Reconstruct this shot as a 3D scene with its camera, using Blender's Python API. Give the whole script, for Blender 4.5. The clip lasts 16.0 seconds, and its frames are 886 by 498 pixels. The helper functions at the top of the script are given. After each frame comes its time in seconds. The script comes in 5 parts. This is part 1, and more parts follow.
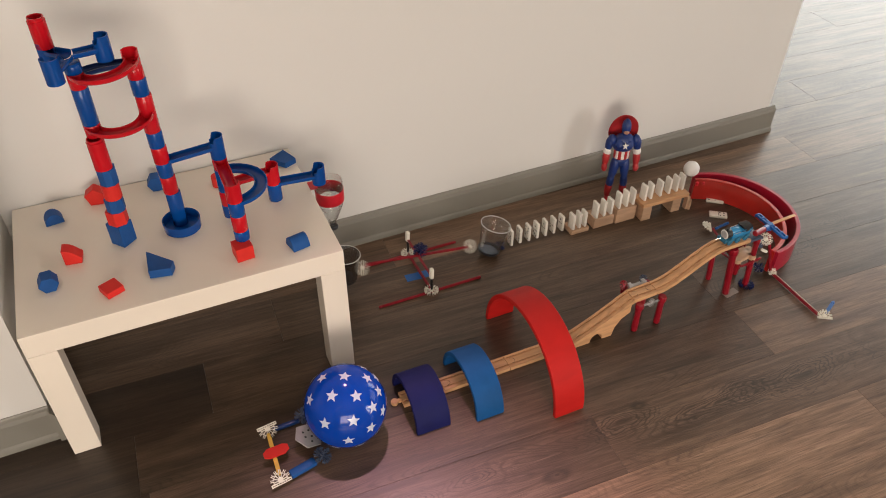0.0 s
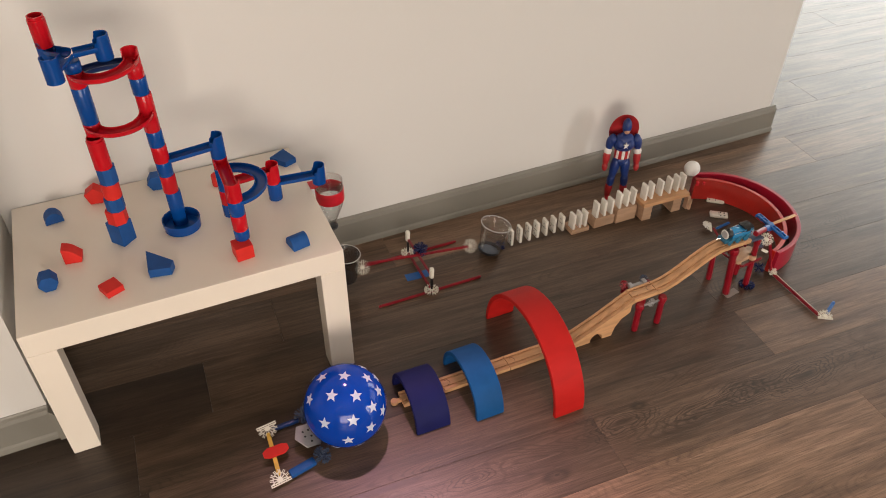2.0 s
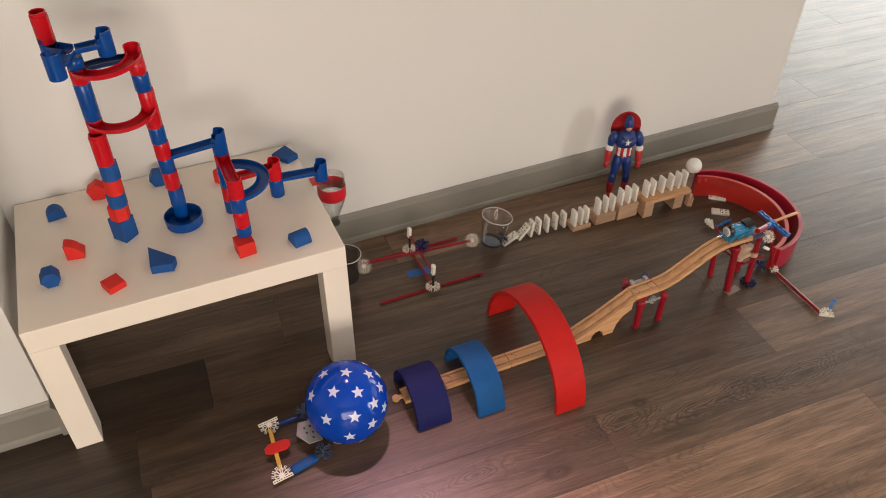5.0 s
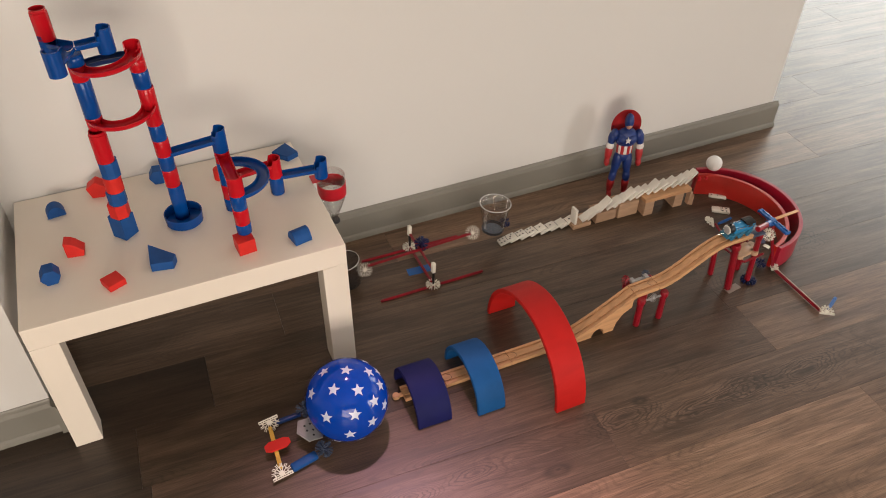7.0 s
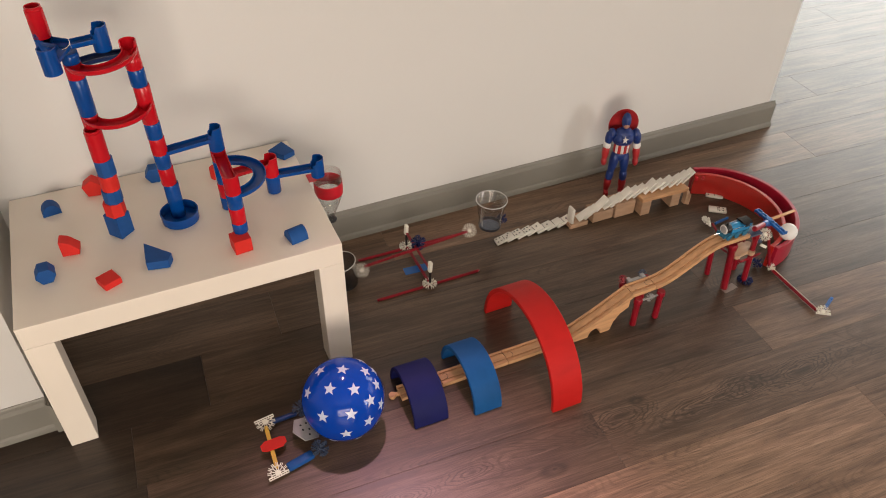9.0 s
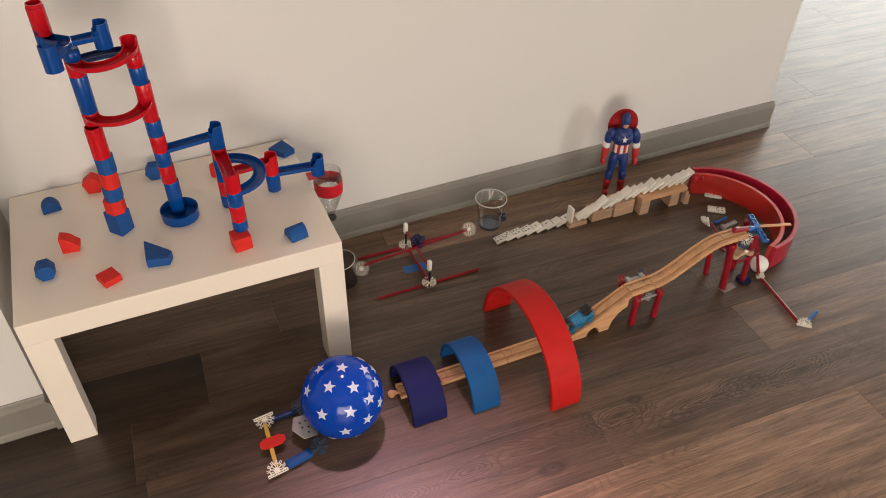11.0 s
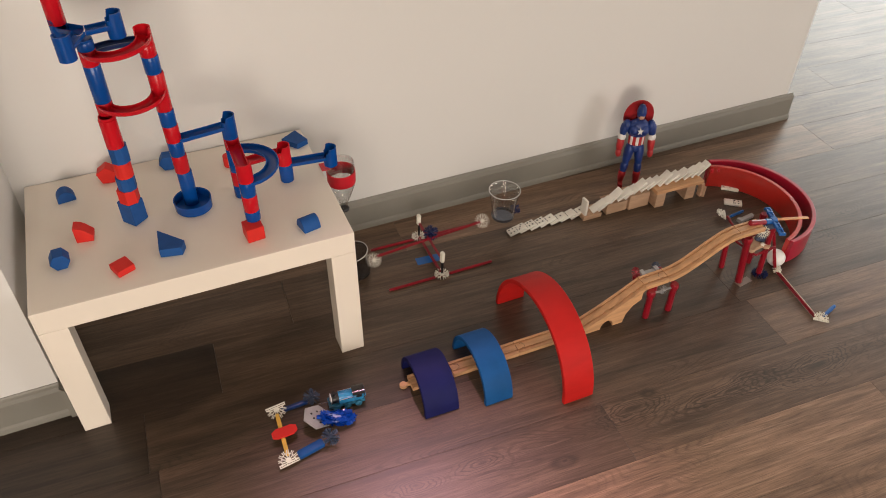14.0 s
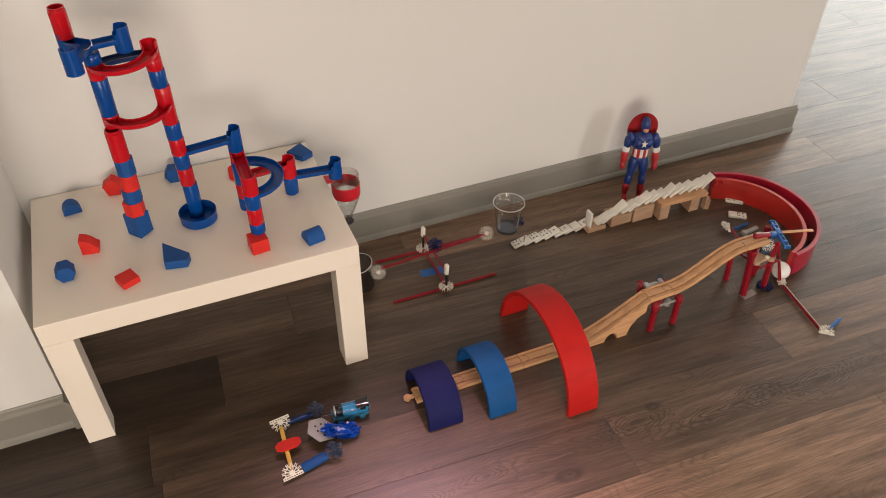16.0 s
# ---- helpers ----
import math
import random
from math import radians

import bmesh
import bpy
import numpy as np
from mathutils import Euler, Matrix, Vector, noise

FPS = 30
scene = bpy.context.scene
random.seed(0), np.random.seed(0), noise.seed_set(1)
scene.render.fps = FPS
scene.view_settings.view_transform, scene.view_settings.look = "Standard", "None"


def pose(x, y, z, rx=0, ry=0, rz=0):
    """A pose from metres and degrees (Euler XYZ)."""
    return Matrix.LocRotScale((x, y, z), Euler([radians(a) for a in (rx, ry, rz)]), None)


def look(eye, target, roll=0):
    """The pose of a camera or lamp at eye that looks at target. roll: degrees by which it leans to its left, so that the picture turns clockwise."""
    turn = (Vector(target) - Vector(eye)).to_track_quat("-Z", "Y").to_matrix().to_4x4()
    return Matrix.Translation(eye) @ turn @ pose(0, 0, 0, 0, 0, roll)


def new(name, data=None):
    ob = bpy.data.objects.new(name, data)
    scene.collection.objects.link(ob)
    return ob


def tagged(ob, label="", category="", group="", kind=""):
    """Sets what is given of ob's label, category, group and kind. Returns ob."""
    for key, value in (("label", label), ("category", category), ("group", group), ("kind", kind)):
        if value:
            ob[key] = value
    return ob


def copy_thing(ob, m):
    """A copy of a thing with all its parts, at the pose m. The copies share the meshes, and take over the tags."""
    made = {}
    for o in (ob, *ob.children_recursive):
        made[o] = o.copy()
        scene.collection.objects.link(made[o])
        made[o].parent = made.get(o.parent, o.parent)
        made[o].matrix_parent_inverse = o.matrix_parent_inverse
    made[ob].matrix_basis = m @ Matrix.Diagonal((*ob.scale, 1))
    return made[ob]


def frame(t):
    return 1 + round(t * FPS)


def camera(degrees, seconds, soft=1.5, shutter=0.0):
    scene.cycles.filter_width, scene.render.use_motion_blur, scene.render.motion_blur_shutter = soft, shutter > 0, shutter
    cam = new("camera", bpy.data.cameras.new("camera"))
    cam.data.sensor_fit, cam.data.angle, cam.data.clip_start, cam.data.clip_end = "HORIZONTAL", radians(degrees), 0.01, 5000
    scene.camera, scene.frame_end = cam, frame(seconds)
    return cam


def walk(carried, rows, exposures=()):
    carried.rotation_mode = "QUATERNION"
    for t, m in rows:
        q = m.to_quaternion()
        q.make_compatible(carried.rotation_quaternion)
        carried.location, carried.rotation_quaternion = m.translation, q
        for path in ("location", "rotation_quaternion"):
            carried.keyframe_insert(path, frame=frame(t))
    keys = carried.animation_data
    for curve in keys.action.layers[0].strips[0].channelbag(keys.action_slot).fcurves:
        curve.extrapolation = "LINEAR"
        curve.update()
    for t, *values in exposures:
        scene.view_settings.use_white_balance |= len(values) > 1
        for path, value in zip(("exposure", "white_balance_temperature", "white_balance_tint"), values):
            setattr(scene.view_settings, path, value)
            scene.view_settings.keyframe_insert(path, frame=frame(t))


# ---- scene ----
cam = camera(59.8, 16.0, soft=1.0, shutter=0.4)
PATH = [
    (0, (0.343, -1.804, 1.552), (0.976, -0.416, 0.258), 0.5),
    (0.5, (0.343, -1.807, 1.548), (0.976, -0.416, 0.258), 0.5),
    (1, (0.343, -1.805, 1.551), (0.976, -0.416, 0.258), 0.5),
    (1.5, (0.344, -1.804, 1.551), (0.976, -0.416, 0.257), 0.5),
    (2, (0.344, -1.801, 1.552), (0.976, -0.415, 0.256), 0.6),
    (2.5, (0.343, -1.8, 1.551), (0.976, -0.415, 0.255), 0.5),
    (3, (0.342, -1.797, 1.553), (0.975, -0.414, 0.255), 0.6),
    (3.5, (0.342, -1.798, 1.551), (0.973, -0.414, 0.253), 0.6),
    (4, (0.343, -1.801, 1.552), (0.972, -0.417, 0.253), 0.6),
    (6.5, (0.341, -1.8, 1.554), (0.967, -0.422, 0.247), 0.7),
    (7, (0.341, -1.8, 1.551), (0.968, -0.421, 0.245), 0.7),
    (7.5, (0.343, -1.799, 1.548), (0.97, -0.419, 0.243), 0.7),
    (8, (0.344, -1.797, 1.55), (0.972, -0.42, 0.243), 0.8),
    (8.5, (0.342, -1.795, 1.552), (0.974, -0.422, 0.242), 1.0),
    (9, (0.343, -1.798, 1.55), (0.976, -0.424, 0.242), 1.0),
    (11.5, (0.338, -1.799, 1.552), (0.975, -0.429, 0.241), 1.4),
    (12, (0.338, -1.799, 1.55), (0.97, -0.428, 0.238), 1.2),
    (12.5, (0.337, -1.8, 1.546), (0.962, -0.426, 0.234), 1.1),
    (13, (0.339, -1.801, 1.547), (0.954, -0.425, 0.232), 0.9),
    (13.5, (0.34, -1.798, 1.542), (0.947, -0.425, 0.22), 0.9),
    (14, (0.346, -1.798, 1.544), (0.942, -0.423, 0.219), 0.7),
    (14.5, (0.344, -1.794, 1.546), (0.938, -0.418, 0.223), 0.7),
    (15, (0.344, -1.796, 1.546), (0.937, -0.411, 0.231), 0.6),
    (15.5, (0.344, -1.794, 1.55), (0.938, -0.405, 0.24), 0.6),
    (16, (0.346, -1.797, 1.548), (0.939, -0.401, 0.245), 0.5),
]
walk(cam, [(t, look(eye, target, roll)) for t, eye, target, roll in PATH])

# ---- world and light ----
world = bpy.data.worlds.new("world")
scene.world = world
world.use_nodes = True
wn = world.node_tree.nodes
sky = wn.new("ShaderNodeTexSky")
sky.sky_type, sky.sun_disc = "NISHITA", False
sky.sun_elevation, sky.sun_rotation = radians(38), radians(120)
world.node_tree.links.new(sky.outputs[0], wn["Background"].inputs[0])
wn["Background"].inputs[1].default_value = 0.1
scene.view_settings.exposure = -0.2


def area_lamp(name, m, sx, sy, watts, colour):
    d = bpy.data.lights.new(name, "AREA")
    d.shape, d.size, d.size_y, d.energy, d.color = "RECTANGLE", sx, sy, watts, colour
    ob = new(name, d)
    ob.matrix_world = m
    return ob


# daylight in the window openings, and the ceiling spotlight by the wall
area_lamp("window_light", look((4.8, -4.45, 1.05), (1.7, -0.2, 0.3)), 0.8, 1.4, 58, (1.0, 0.93, 0.86))
area_lamp("window_light", look((5.95, 1.75, 1.2), (2.6, 0.0, 0.0)), 2.8, 2.0, 118, (1.0, 0.99, 0.92))
area_lamp("window_light", look((-0.3, -4.45, 1.0), (0.5, -0.4, 0.6)), 2.4, 1.4, 126, (1.0, 0.85, 0.71))
area_lamp("window_light", look((5.95, -1.2, 1.15), (1.9, -0.8, 0.0)), 2.0, 1.8, 20, (1.0, 0.88, 0.76))
spot = bpy.data.lights.new("spotlight_light", "SPOT")
spot.energy, spot.color, spot.spot_size, spot.spot_blend, spot.shadow_soft_size = 190, (1.0, 0.55, 0.68), radians(29), 1.0, 0.05
new("spotlight_light", spot).matrix_world = look((0.95, -0.07, 2.33), (0.7, -1.12, 0.0))


# ---- mesh helpers ----
def mesh(name, verts, faces, smooth=False):
    me = bpy.data.meshes.new(name)
    me.from_pydata([tuple(v) for v in verts], [], [tuple(f) for f in faces])
    me.update()
    if smooth:
        me.polygons.foreach_set("use_smooth", [True] * len(me.polygons))
        me.set_sharp_from_angle(angle=radians(38))
    return me


class Geo:
    """Vertices and faces gathered for one mesh."""

    def __init__(self):
        self.v, self.f = [], []

    def add(self, verts, faces, m=None):
        k = len(self.v)
        self.v += [(m @ Vector(p)) if m is not None else Vector(p) for p in verts]
        self.f += [[i + k for i in f] for f in faces]
        return self

    def box(self, sx, sy, sz, m=None, b=0.0):
        """A box about the origin with chamfered edges b."""
        bm = bmesh.new()
        bmesh.ops.create_cube(bm, size=1)
        bmesh.ops.scale(bm, vec=(sx, sy, sz), verts=bm.verts)
        if b > 0:
            bmesh.ops.bevel(bm, geom=bm.edges[:], offset=b, segments=2, profile=0.5, affect="EDGES")
        bm.verts.index_update()
        self.add([v.co.copy() for v in bm.verts], [[v.index for v in f.verts] for f in bm.faces], m)
        bm.free()
        return self

    def turn(self, profile, n=24, m=None, closed=False):
        """A profile of (radius, height) turned about z."""
        verts, faces = [], []
        for r, z in profile:
            verts += [(r * math.cos(2 * math.pi * i / n), r * math.sin(2 * math.pi * i / n), z) for i in range(n)]
        rows = len(profile)
        for j in range(rows if closed else rows - 1):
            a, b = j * n, ((j + 1) % rows) * n
            faces += [(a + i, a + (i + 1) % n, b + (i + 1) % n, b + i) for i in range(n)]
        if not closed:
            if profile[0][0] > 1e-6:
                faces.append(tuple(reversed(range(n))))
            if profile[-1][0] > 1e-6:
                faces.append(tuple((rows - 1) * n + i for i in range(n)))
        return self.add(verts, faces, m)

    def prism(self, outline, h, m=None):
        """An outline of (x, y) raised by h."""
        n = len(outline)
        verts = [(x, y, 0) for x, y in outline] + [(x, y, h) for x, y in outline]
        faces = [tuple(reversed(range(n))), tuple(range(n, 2 * n))]
        faces += [(i, (i + 1) % n, n + (i + 1) % n, n + i) for i in range(n)]
        return self.add(verts, faces, m)

    def sweep(self, path, section, m=None):
        """A closed section of (side, up) carried along a path; side is level."""
        n, verts, faces = len(section), [], []
        pts = [Vector(p) for p in path]
        for i, p in enumerate(pts):
            d = (pts[min(i + 1, len(pts) - 1)] - pts[max(i - 1, 0)]).normalized()
            s = Vector((0, 0, 1)).cross(d)
            s = s.normalized() if s.length > 1e-6 else Vector((1, 0, 0))
            u = d.cross(s)
            verts += [p + s * a + u * b for a, b in section]
        for i in range(len(pts) - 1):
            faces += [(i * n + k, i * n + (k + 1) % n, (i + 1) * n + (k + 1) % n, (i + 1) * n + k) for k in range(n)]
        faces += [tuple(reversed(range(n))), tuple((len(pts) - 1) * n + k for k in range(n))]
        return self.add(verts, faces, m)

    def rod(self, a, b, r, n=8):
        """A round bar from a to b."""
        a, b = Vector(a), Vector(b)
        q = (b - a).to_track_quat("Z", "Y").to_matrix().to_4x4()
        length = (b - a).length
        return self.turn([(r * 0.8, 0), (r, r * 0.2), (r, length - r * 0.2), (r * 0.8, length)], n, Matrix.Translation(a) @ q)

    def knex(self, a, b, r):
        """A ribbed construction rod: four fins and round ends."""
        a, b = Vector(a), Vector(b)
        q = Matrix.Translation(a) @ (b - a).to_track_quat("Z", "Y").to_matrix().to_4x4()
        length = (b - a).length
        mid = q @ Matrix.Translation((0, 0, length / 2))
        self.box(2 * r, r * 0.7, length - 4 * r, mid)
        self.box(r * 0.7, 2 * r, length - 4 * r, mid)
        for z in (0, length - 2.4 * r):
            self.turn([(r * 0.8, 0), (r, r * 0.3), (r, 2 * r), (r * 0.7, 2.4 * r)], 8, q @ Matrix.Translation((0, 0, z)))
        return self


def put(name, geo, material, parent=None, m=None, smooth=True, label=""):
    ob = new(name, mesh(name, geo.v, geo.f, smooth))
    if material is not None:
        ob.data.materials.append(material)
    if m is not None:
        ob.matrix_basis = m
    if parent is not None:
        ob.parent = parent
    if label:
        tagged(ob, label)
    return ob


def part(name, geo, material, parent, label="", m=None, smooth=True):
    return put(name, geo, material, parent, m, smooth, label)


def thing(name, m, label, category, group=""):
    ob = new(name)
    ob.empty_display_size = 0.02
    ob.matrix_basis = m
    return tagged(ob, label, category, group)


# ---- materials ----
def lin(*c):
    return tuple((x / 255 / 12.92 if x < 10.3 else ((x / 255 + 0.055) / 1.055) ** 2.4) for x in c) + (1.0,)


def material(name, colour, rough=0.5, metal=0.0, dark=0.8, scale=30.0, fine=400.0, bump=0.05, coat=0.0, spread=0.0, stretch=(1, 1, 1), spec=0.5, uneven=0.08):
    """A surface with broad stains and fine grain. spread: how far pieces differ from one another."""
    ma = bpy.data.materials.new(name)
    ma.use_nodes = True
    nt = ma.node_tree
    n, l = nt.nodes, nt.links
    b = n["Principled BSDF"]
    co = n.new("ShaderNodeTexCoord")
    mp = n.new("ShaderNodeMapping")
    mp.inputs["Scale"].default_value = stretch
    l.new(co.outputs["Object"], mp.inputs[0])
    info = n.new("ShaderNodeObjectInfo")
    shift = n.new("ShaderNodeVectorMath")
    shift.operation = "MULTIPLY_ADD"
    shift.inputs[1].default_value = (7.3, 3.1, 5.7)
    l.new(info.outputs["Random"], shift.inputs[0])
    l.new(mp.outputs[0], shift.inputs[2])
    big, small = n.new("ShaderNodeTexNoise"), n.new("ShaderNodeTexNoise")
    big.inputs["Scale"].default_value, big.inputs["Detail"].default_value = scale, 4
    small.inputs["Scale"].default_value, small.inputs["Detail"].default_value = fine, 3
    l.new(shift.outputs[0], big.inputs["Vector"])
    l.new(shift.outputs[0], small.inputs["Vector"])
    mix = n.new("ShaderNodeMix")
    mix.data_type = "RGBA"
    c = Vector(colour[:3])
    mix.inputs[6].default_value = (*(c * dark), 1)
    mix.inputs[7].default_value = (*c, 1)
    ramp = n.new("ShaderNodeMapRange")
    ramp.inputs[1].default_value, ramp.inputs[2].default_value = 0.3, 0.62
    l.new(big.outputs["Fac"], ramp.inputs[0])
    l.new(ramp.outputs[0], mix.inputs[0])
    out = mix.outputs[2]
    if spread:
        hsv = n.new("ShaderNodeHueSaturation")
        r2 = n.new("ShaderNodeMapRange")
        r2.inputs[3].default_value, r2.inputs[4].default_value = 1 - spread, 1 + spread
        l.new(info.outputs["Random"], r2.inputs[0])
        l.new(r2.outputs[0], hsv.inputs["Value"])
        l.new(out, hsv.inputs["Color"])
        out = hsv.outputs[0]
    l.new(out, b.inputs["Base Color"])
    rr = n.new("ShaderNodeMapRange")
    rr.inputs[3].default_value, rr.inputs[4].default_value = max(rough - uneven, 0.03), min(rough + uneven * 1.25, 1)
    l.new(small.outputs["Fac"], rr.inputs[0])
    l.new(rr.outputs[0], b.inputs["Roughness"])
    b.inputs["Metallic"].default_value = metal
    b.inputs["Coat Weight"].default_value = coat
    b.inputs["Specular IOR Level"].default_value = spec
    bp = n.new("ShaderNodeBump")
    bp.inputs["Strength"].default_value, bp.inputs["Distance"].default_value = bump, 0.002
    l.new(small.outputs["Fac"], bp.inputs["Height"])
    l.new(bp.outputs[0], b.inputs["Normal"])
    return ma


def plank_material():
    """Grey-brown laminate: long grain, cathedral figure and knots."""
    ma = bpy.data.materials.new("laminate")
    ma.use_nodes = True
    n, l = ma.node_tree.nodes, ma.node_tree.links
    b = n["Principled BSDF"]
    co, info = n.new("ShaderNodeTexCoord"), n.new("ShaderNodeObjectInfo")
    shift = n.new("ShaderNodeVectorMath")
    shift.operation = "MULTIPLY_ADD"
    shift.inputs[1].default_value = (23.0, 11.0, 5.0)
    l.new(info.outputs["Random"], shift.inputs[0])
    l.new(co.outputs["Object"], shift.inputs[2])

    def noise_at(scale3, scale, detail, dist=0.0, rough=0.5):
        mp, t = n.new("ShaderNodeMapping"), n.new("ShaderNodeTexNoise")
        mp.inputs["Scale"].default_value = scale3
        l.new(shift.outputs[0], mp.inputs[0])
        l.new(mp.outputs[0], t.inputs["Vector"])
        t.inputs["Scale"].default_value, t.inputs["Detail"].default_value = scale, detail
        t.inputs["Distortion"].default_value, t.inputs["Roughness"].default_value = dist, rough
        return t.outputs["Fac"]

    def rng(src, a, b2, lo, hi):
        r = n.new("ShaderNodeMapRange")
        for i, v in enumerate((a, b2, lo, hi)):
            r.inputs[i + 1].default_value = v
        l.new(src, r.inputs[0])
        return r.outputs[0]

    def mixed(fac, a, c, mode="MIX"):
        m = n.new("ShaderNodeMix")
        m.data_type, m.blend_type = "RGBA", mode
        if isinstance(fac, float):
            m.inputs[0].default_value = fac
        else:
            l.new(fac, m.inputs[0])
        for i, v in ((6, a), (7, c)):
            if isinstance(v, tuple):
                m.inputs[i].default_value = v
            else:
                l.new(v, m.inputs[i])
        return m.outputs[2]

    broad = noise_at((1.1, 9.0, 1), 2.4, 4, 0.5)
    streak = noise_at((1.6, 42.0, 1), 3.0, 7, 0.3, 0.7)
    pore = noise_at((6.0, 160.0, 1), 4.0, 2)
    # growth rings: bands of a warped field, stretched along the plank
    ring_src = noise_at((0.9, 5.5, 1), 1.6, 1.6, 0.4)
    mul = n.new("ShaderNodeMath")
    mul.operation = "MULTIPLY"
    mul.inputs[1].default_value = 300.0
    l.new(ring_src, mul.inputs[0])
    sn = n.new("ShaderNodeMath")
    sn.operation = "SINE"
    l.new(mul.outputs[0], sn.inputs[0])
    ring = rng(sn.outputs[0], 0.2, 1.0, 0.0, 1.0)
    mask = rng(noise_at((0.8, 2.0, 1), 2.6, 2), 0.5, 0.68, 0.0, 0.42)
    rm = n.new("ShaderNodeMath")
    rm.operation = "MULTIPLY"
    l.new(ring, rm.inputs[0])
    l.new(mask, rm.inputs[1])
    col = mixed(rng(broad, 0.36, 0.66, 0, 1), PLANK_DARK, PLANK_LIGHT)
    col = mixed(rng(streak, 0.42, 0.64, 0, 0.6), col, PLANK_STREAK)
    col = mixed(rng(noise_at((1.3, 30.0, 1), 3.0, 6, 0.5, 0.7), 0.48, 0.74, 0.0, 0.55), col, PLANK_PALE)
    col = mixed(rm.outputs[0], col, PLANK_RING)

    def calc(op, a, c=0.0, e=None):
        m = n.new("ShaderNodeMath")
        m.operation = op
        for i, v in enumerate((a, c) if e is None else (a, c, e)):
            if isinstance(v, (int, float)):
                m.inputs[i].default_value = v
            else:
                l.new(v, m.inputs[i])
        return m.outputs[0]

    # single knots and cathedral figures: x, y, half length, half width, rings, strength
    geo = n.new("ShaderNodeNewGeometry")
    sep = n.new("ShaderNodeSeparateXYZ")
    l.new(geo.outputs["Position"], sep.inputs[0])
    warp = n.new("ShaderNodeTexNoise")
    warp.inputs["Scale"].default_value, warp.inputs["Detail"].default_value = 7.0, 4
    long_way = n.new("ShaderNodeMapping")
    long_way.inputs["Scale"].default_value = (0.7, 2.2, 1.0)
    l.new(geo.outputs["Position"], long_way.inputs[0])
    l.new(long_way.outputs[0], warp.inputs["Vector"])
    level = calc("MULTIPLY_ADD", sep.outputs[0], 0.0457, sep.outputs[1])
    for kx, ky, kl, kw, rings, force in KNOTS:
        dx = calc("DIVIDE", calc("SUBTRACT", sep.outputs[0], kx), kl)
        dy = calc("DIVIDE", calc("SUBTRACT", level, ky + 0.0457 * kx), kw)
        rho = calc("SQRT", calc("MULTIPLY_ADD", dx, dx, calc("MULTIPLY", dy, dy)))
        rho = calc("ADD", rho, rng(warp.outputs["Fac"], 0.2, 0.8, -0.55, 0.55))
        lines = rng(calc("SINE", calc("MULTIPLY", rho, rings * 6.283)), 0.1, 1.0, 0.0, force)
        lines = calc("MULTIPLY", lines, rng(rho, 0.55, 1.15, 1.0, 0.0))
        lines = calc("MAXIMUM", lines, rng(rho, 0.0, 0.16, force * 1.1, 0.0))
        col = mixed(lines, col, PLANK_RING)
    knot = n.new("ShaderNodeTexVoronoi")
    mpk = n.new("ShaderNodeMapping")
    mpk.inputs["Scale"].default_value = (1.4, 3.6, 1)
    l.new(shift.outputs[0], mpk.inputs[0])
    l.new(mpk.outputs[0], knot.inputs["Vector"])
    knot.inputs["Scale"].default_value = 1.3
    col = mixed(rng(knot.outputs["Distance"], 0.0, 0.07, 0.75, 0.0), col, PLANK_RING)
    col = mixed(rng(pore, 0.5, 0.72, 0.0, 0.5), col, PLANK_RING)
    col = mixed(rng(noise_at((2.2, 70.0, 1), 3.4, 6, 0.2, 0.75), 0.5, 0.7, 0.0, 0.5), col, PLANK_RING)
    # board tone from the object colour, floor light and shade painted in
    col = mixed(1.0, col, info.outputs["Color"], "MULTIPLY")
    hsv = n.new("ShaderNodeHueSaturation")
    l.new(rng(info.outputs["Random"], 0, 1, 0.82, 1.16), hsv.inputs["Value"])
    l.new(col, hsv.inputs["Color"])
    l.new(hsv.outputs[0], b.inputs["Base Color"])
    l.new(rng(streak, 0.2, 0.8, 0.26, 0.44), b.inputs["Roughness"])
    b.inputs["Specular IOR Level"].default_value = 0.5
    bp = n.new("ShaderNodeBump")
    bp.inputs["Strength"].default_value, bp.inputs["Distance"].default_value = 0.25, 0.0008
    l.new(pore, bp.inputs["Height"])
    bp2 = n.new("ShaderNodeBump")
    bp2.inputs["Strength"].default_value, bp2.inputs["Distance"].default_value = 0.2, 0.002
    l.new(streak, bp2.inputs["Height"])
    l.new(bp.outputs[0], bp2.inputs["Normal"])
    l.new(bp2.outputs[0], b.inputs["Normal"])
    return ma


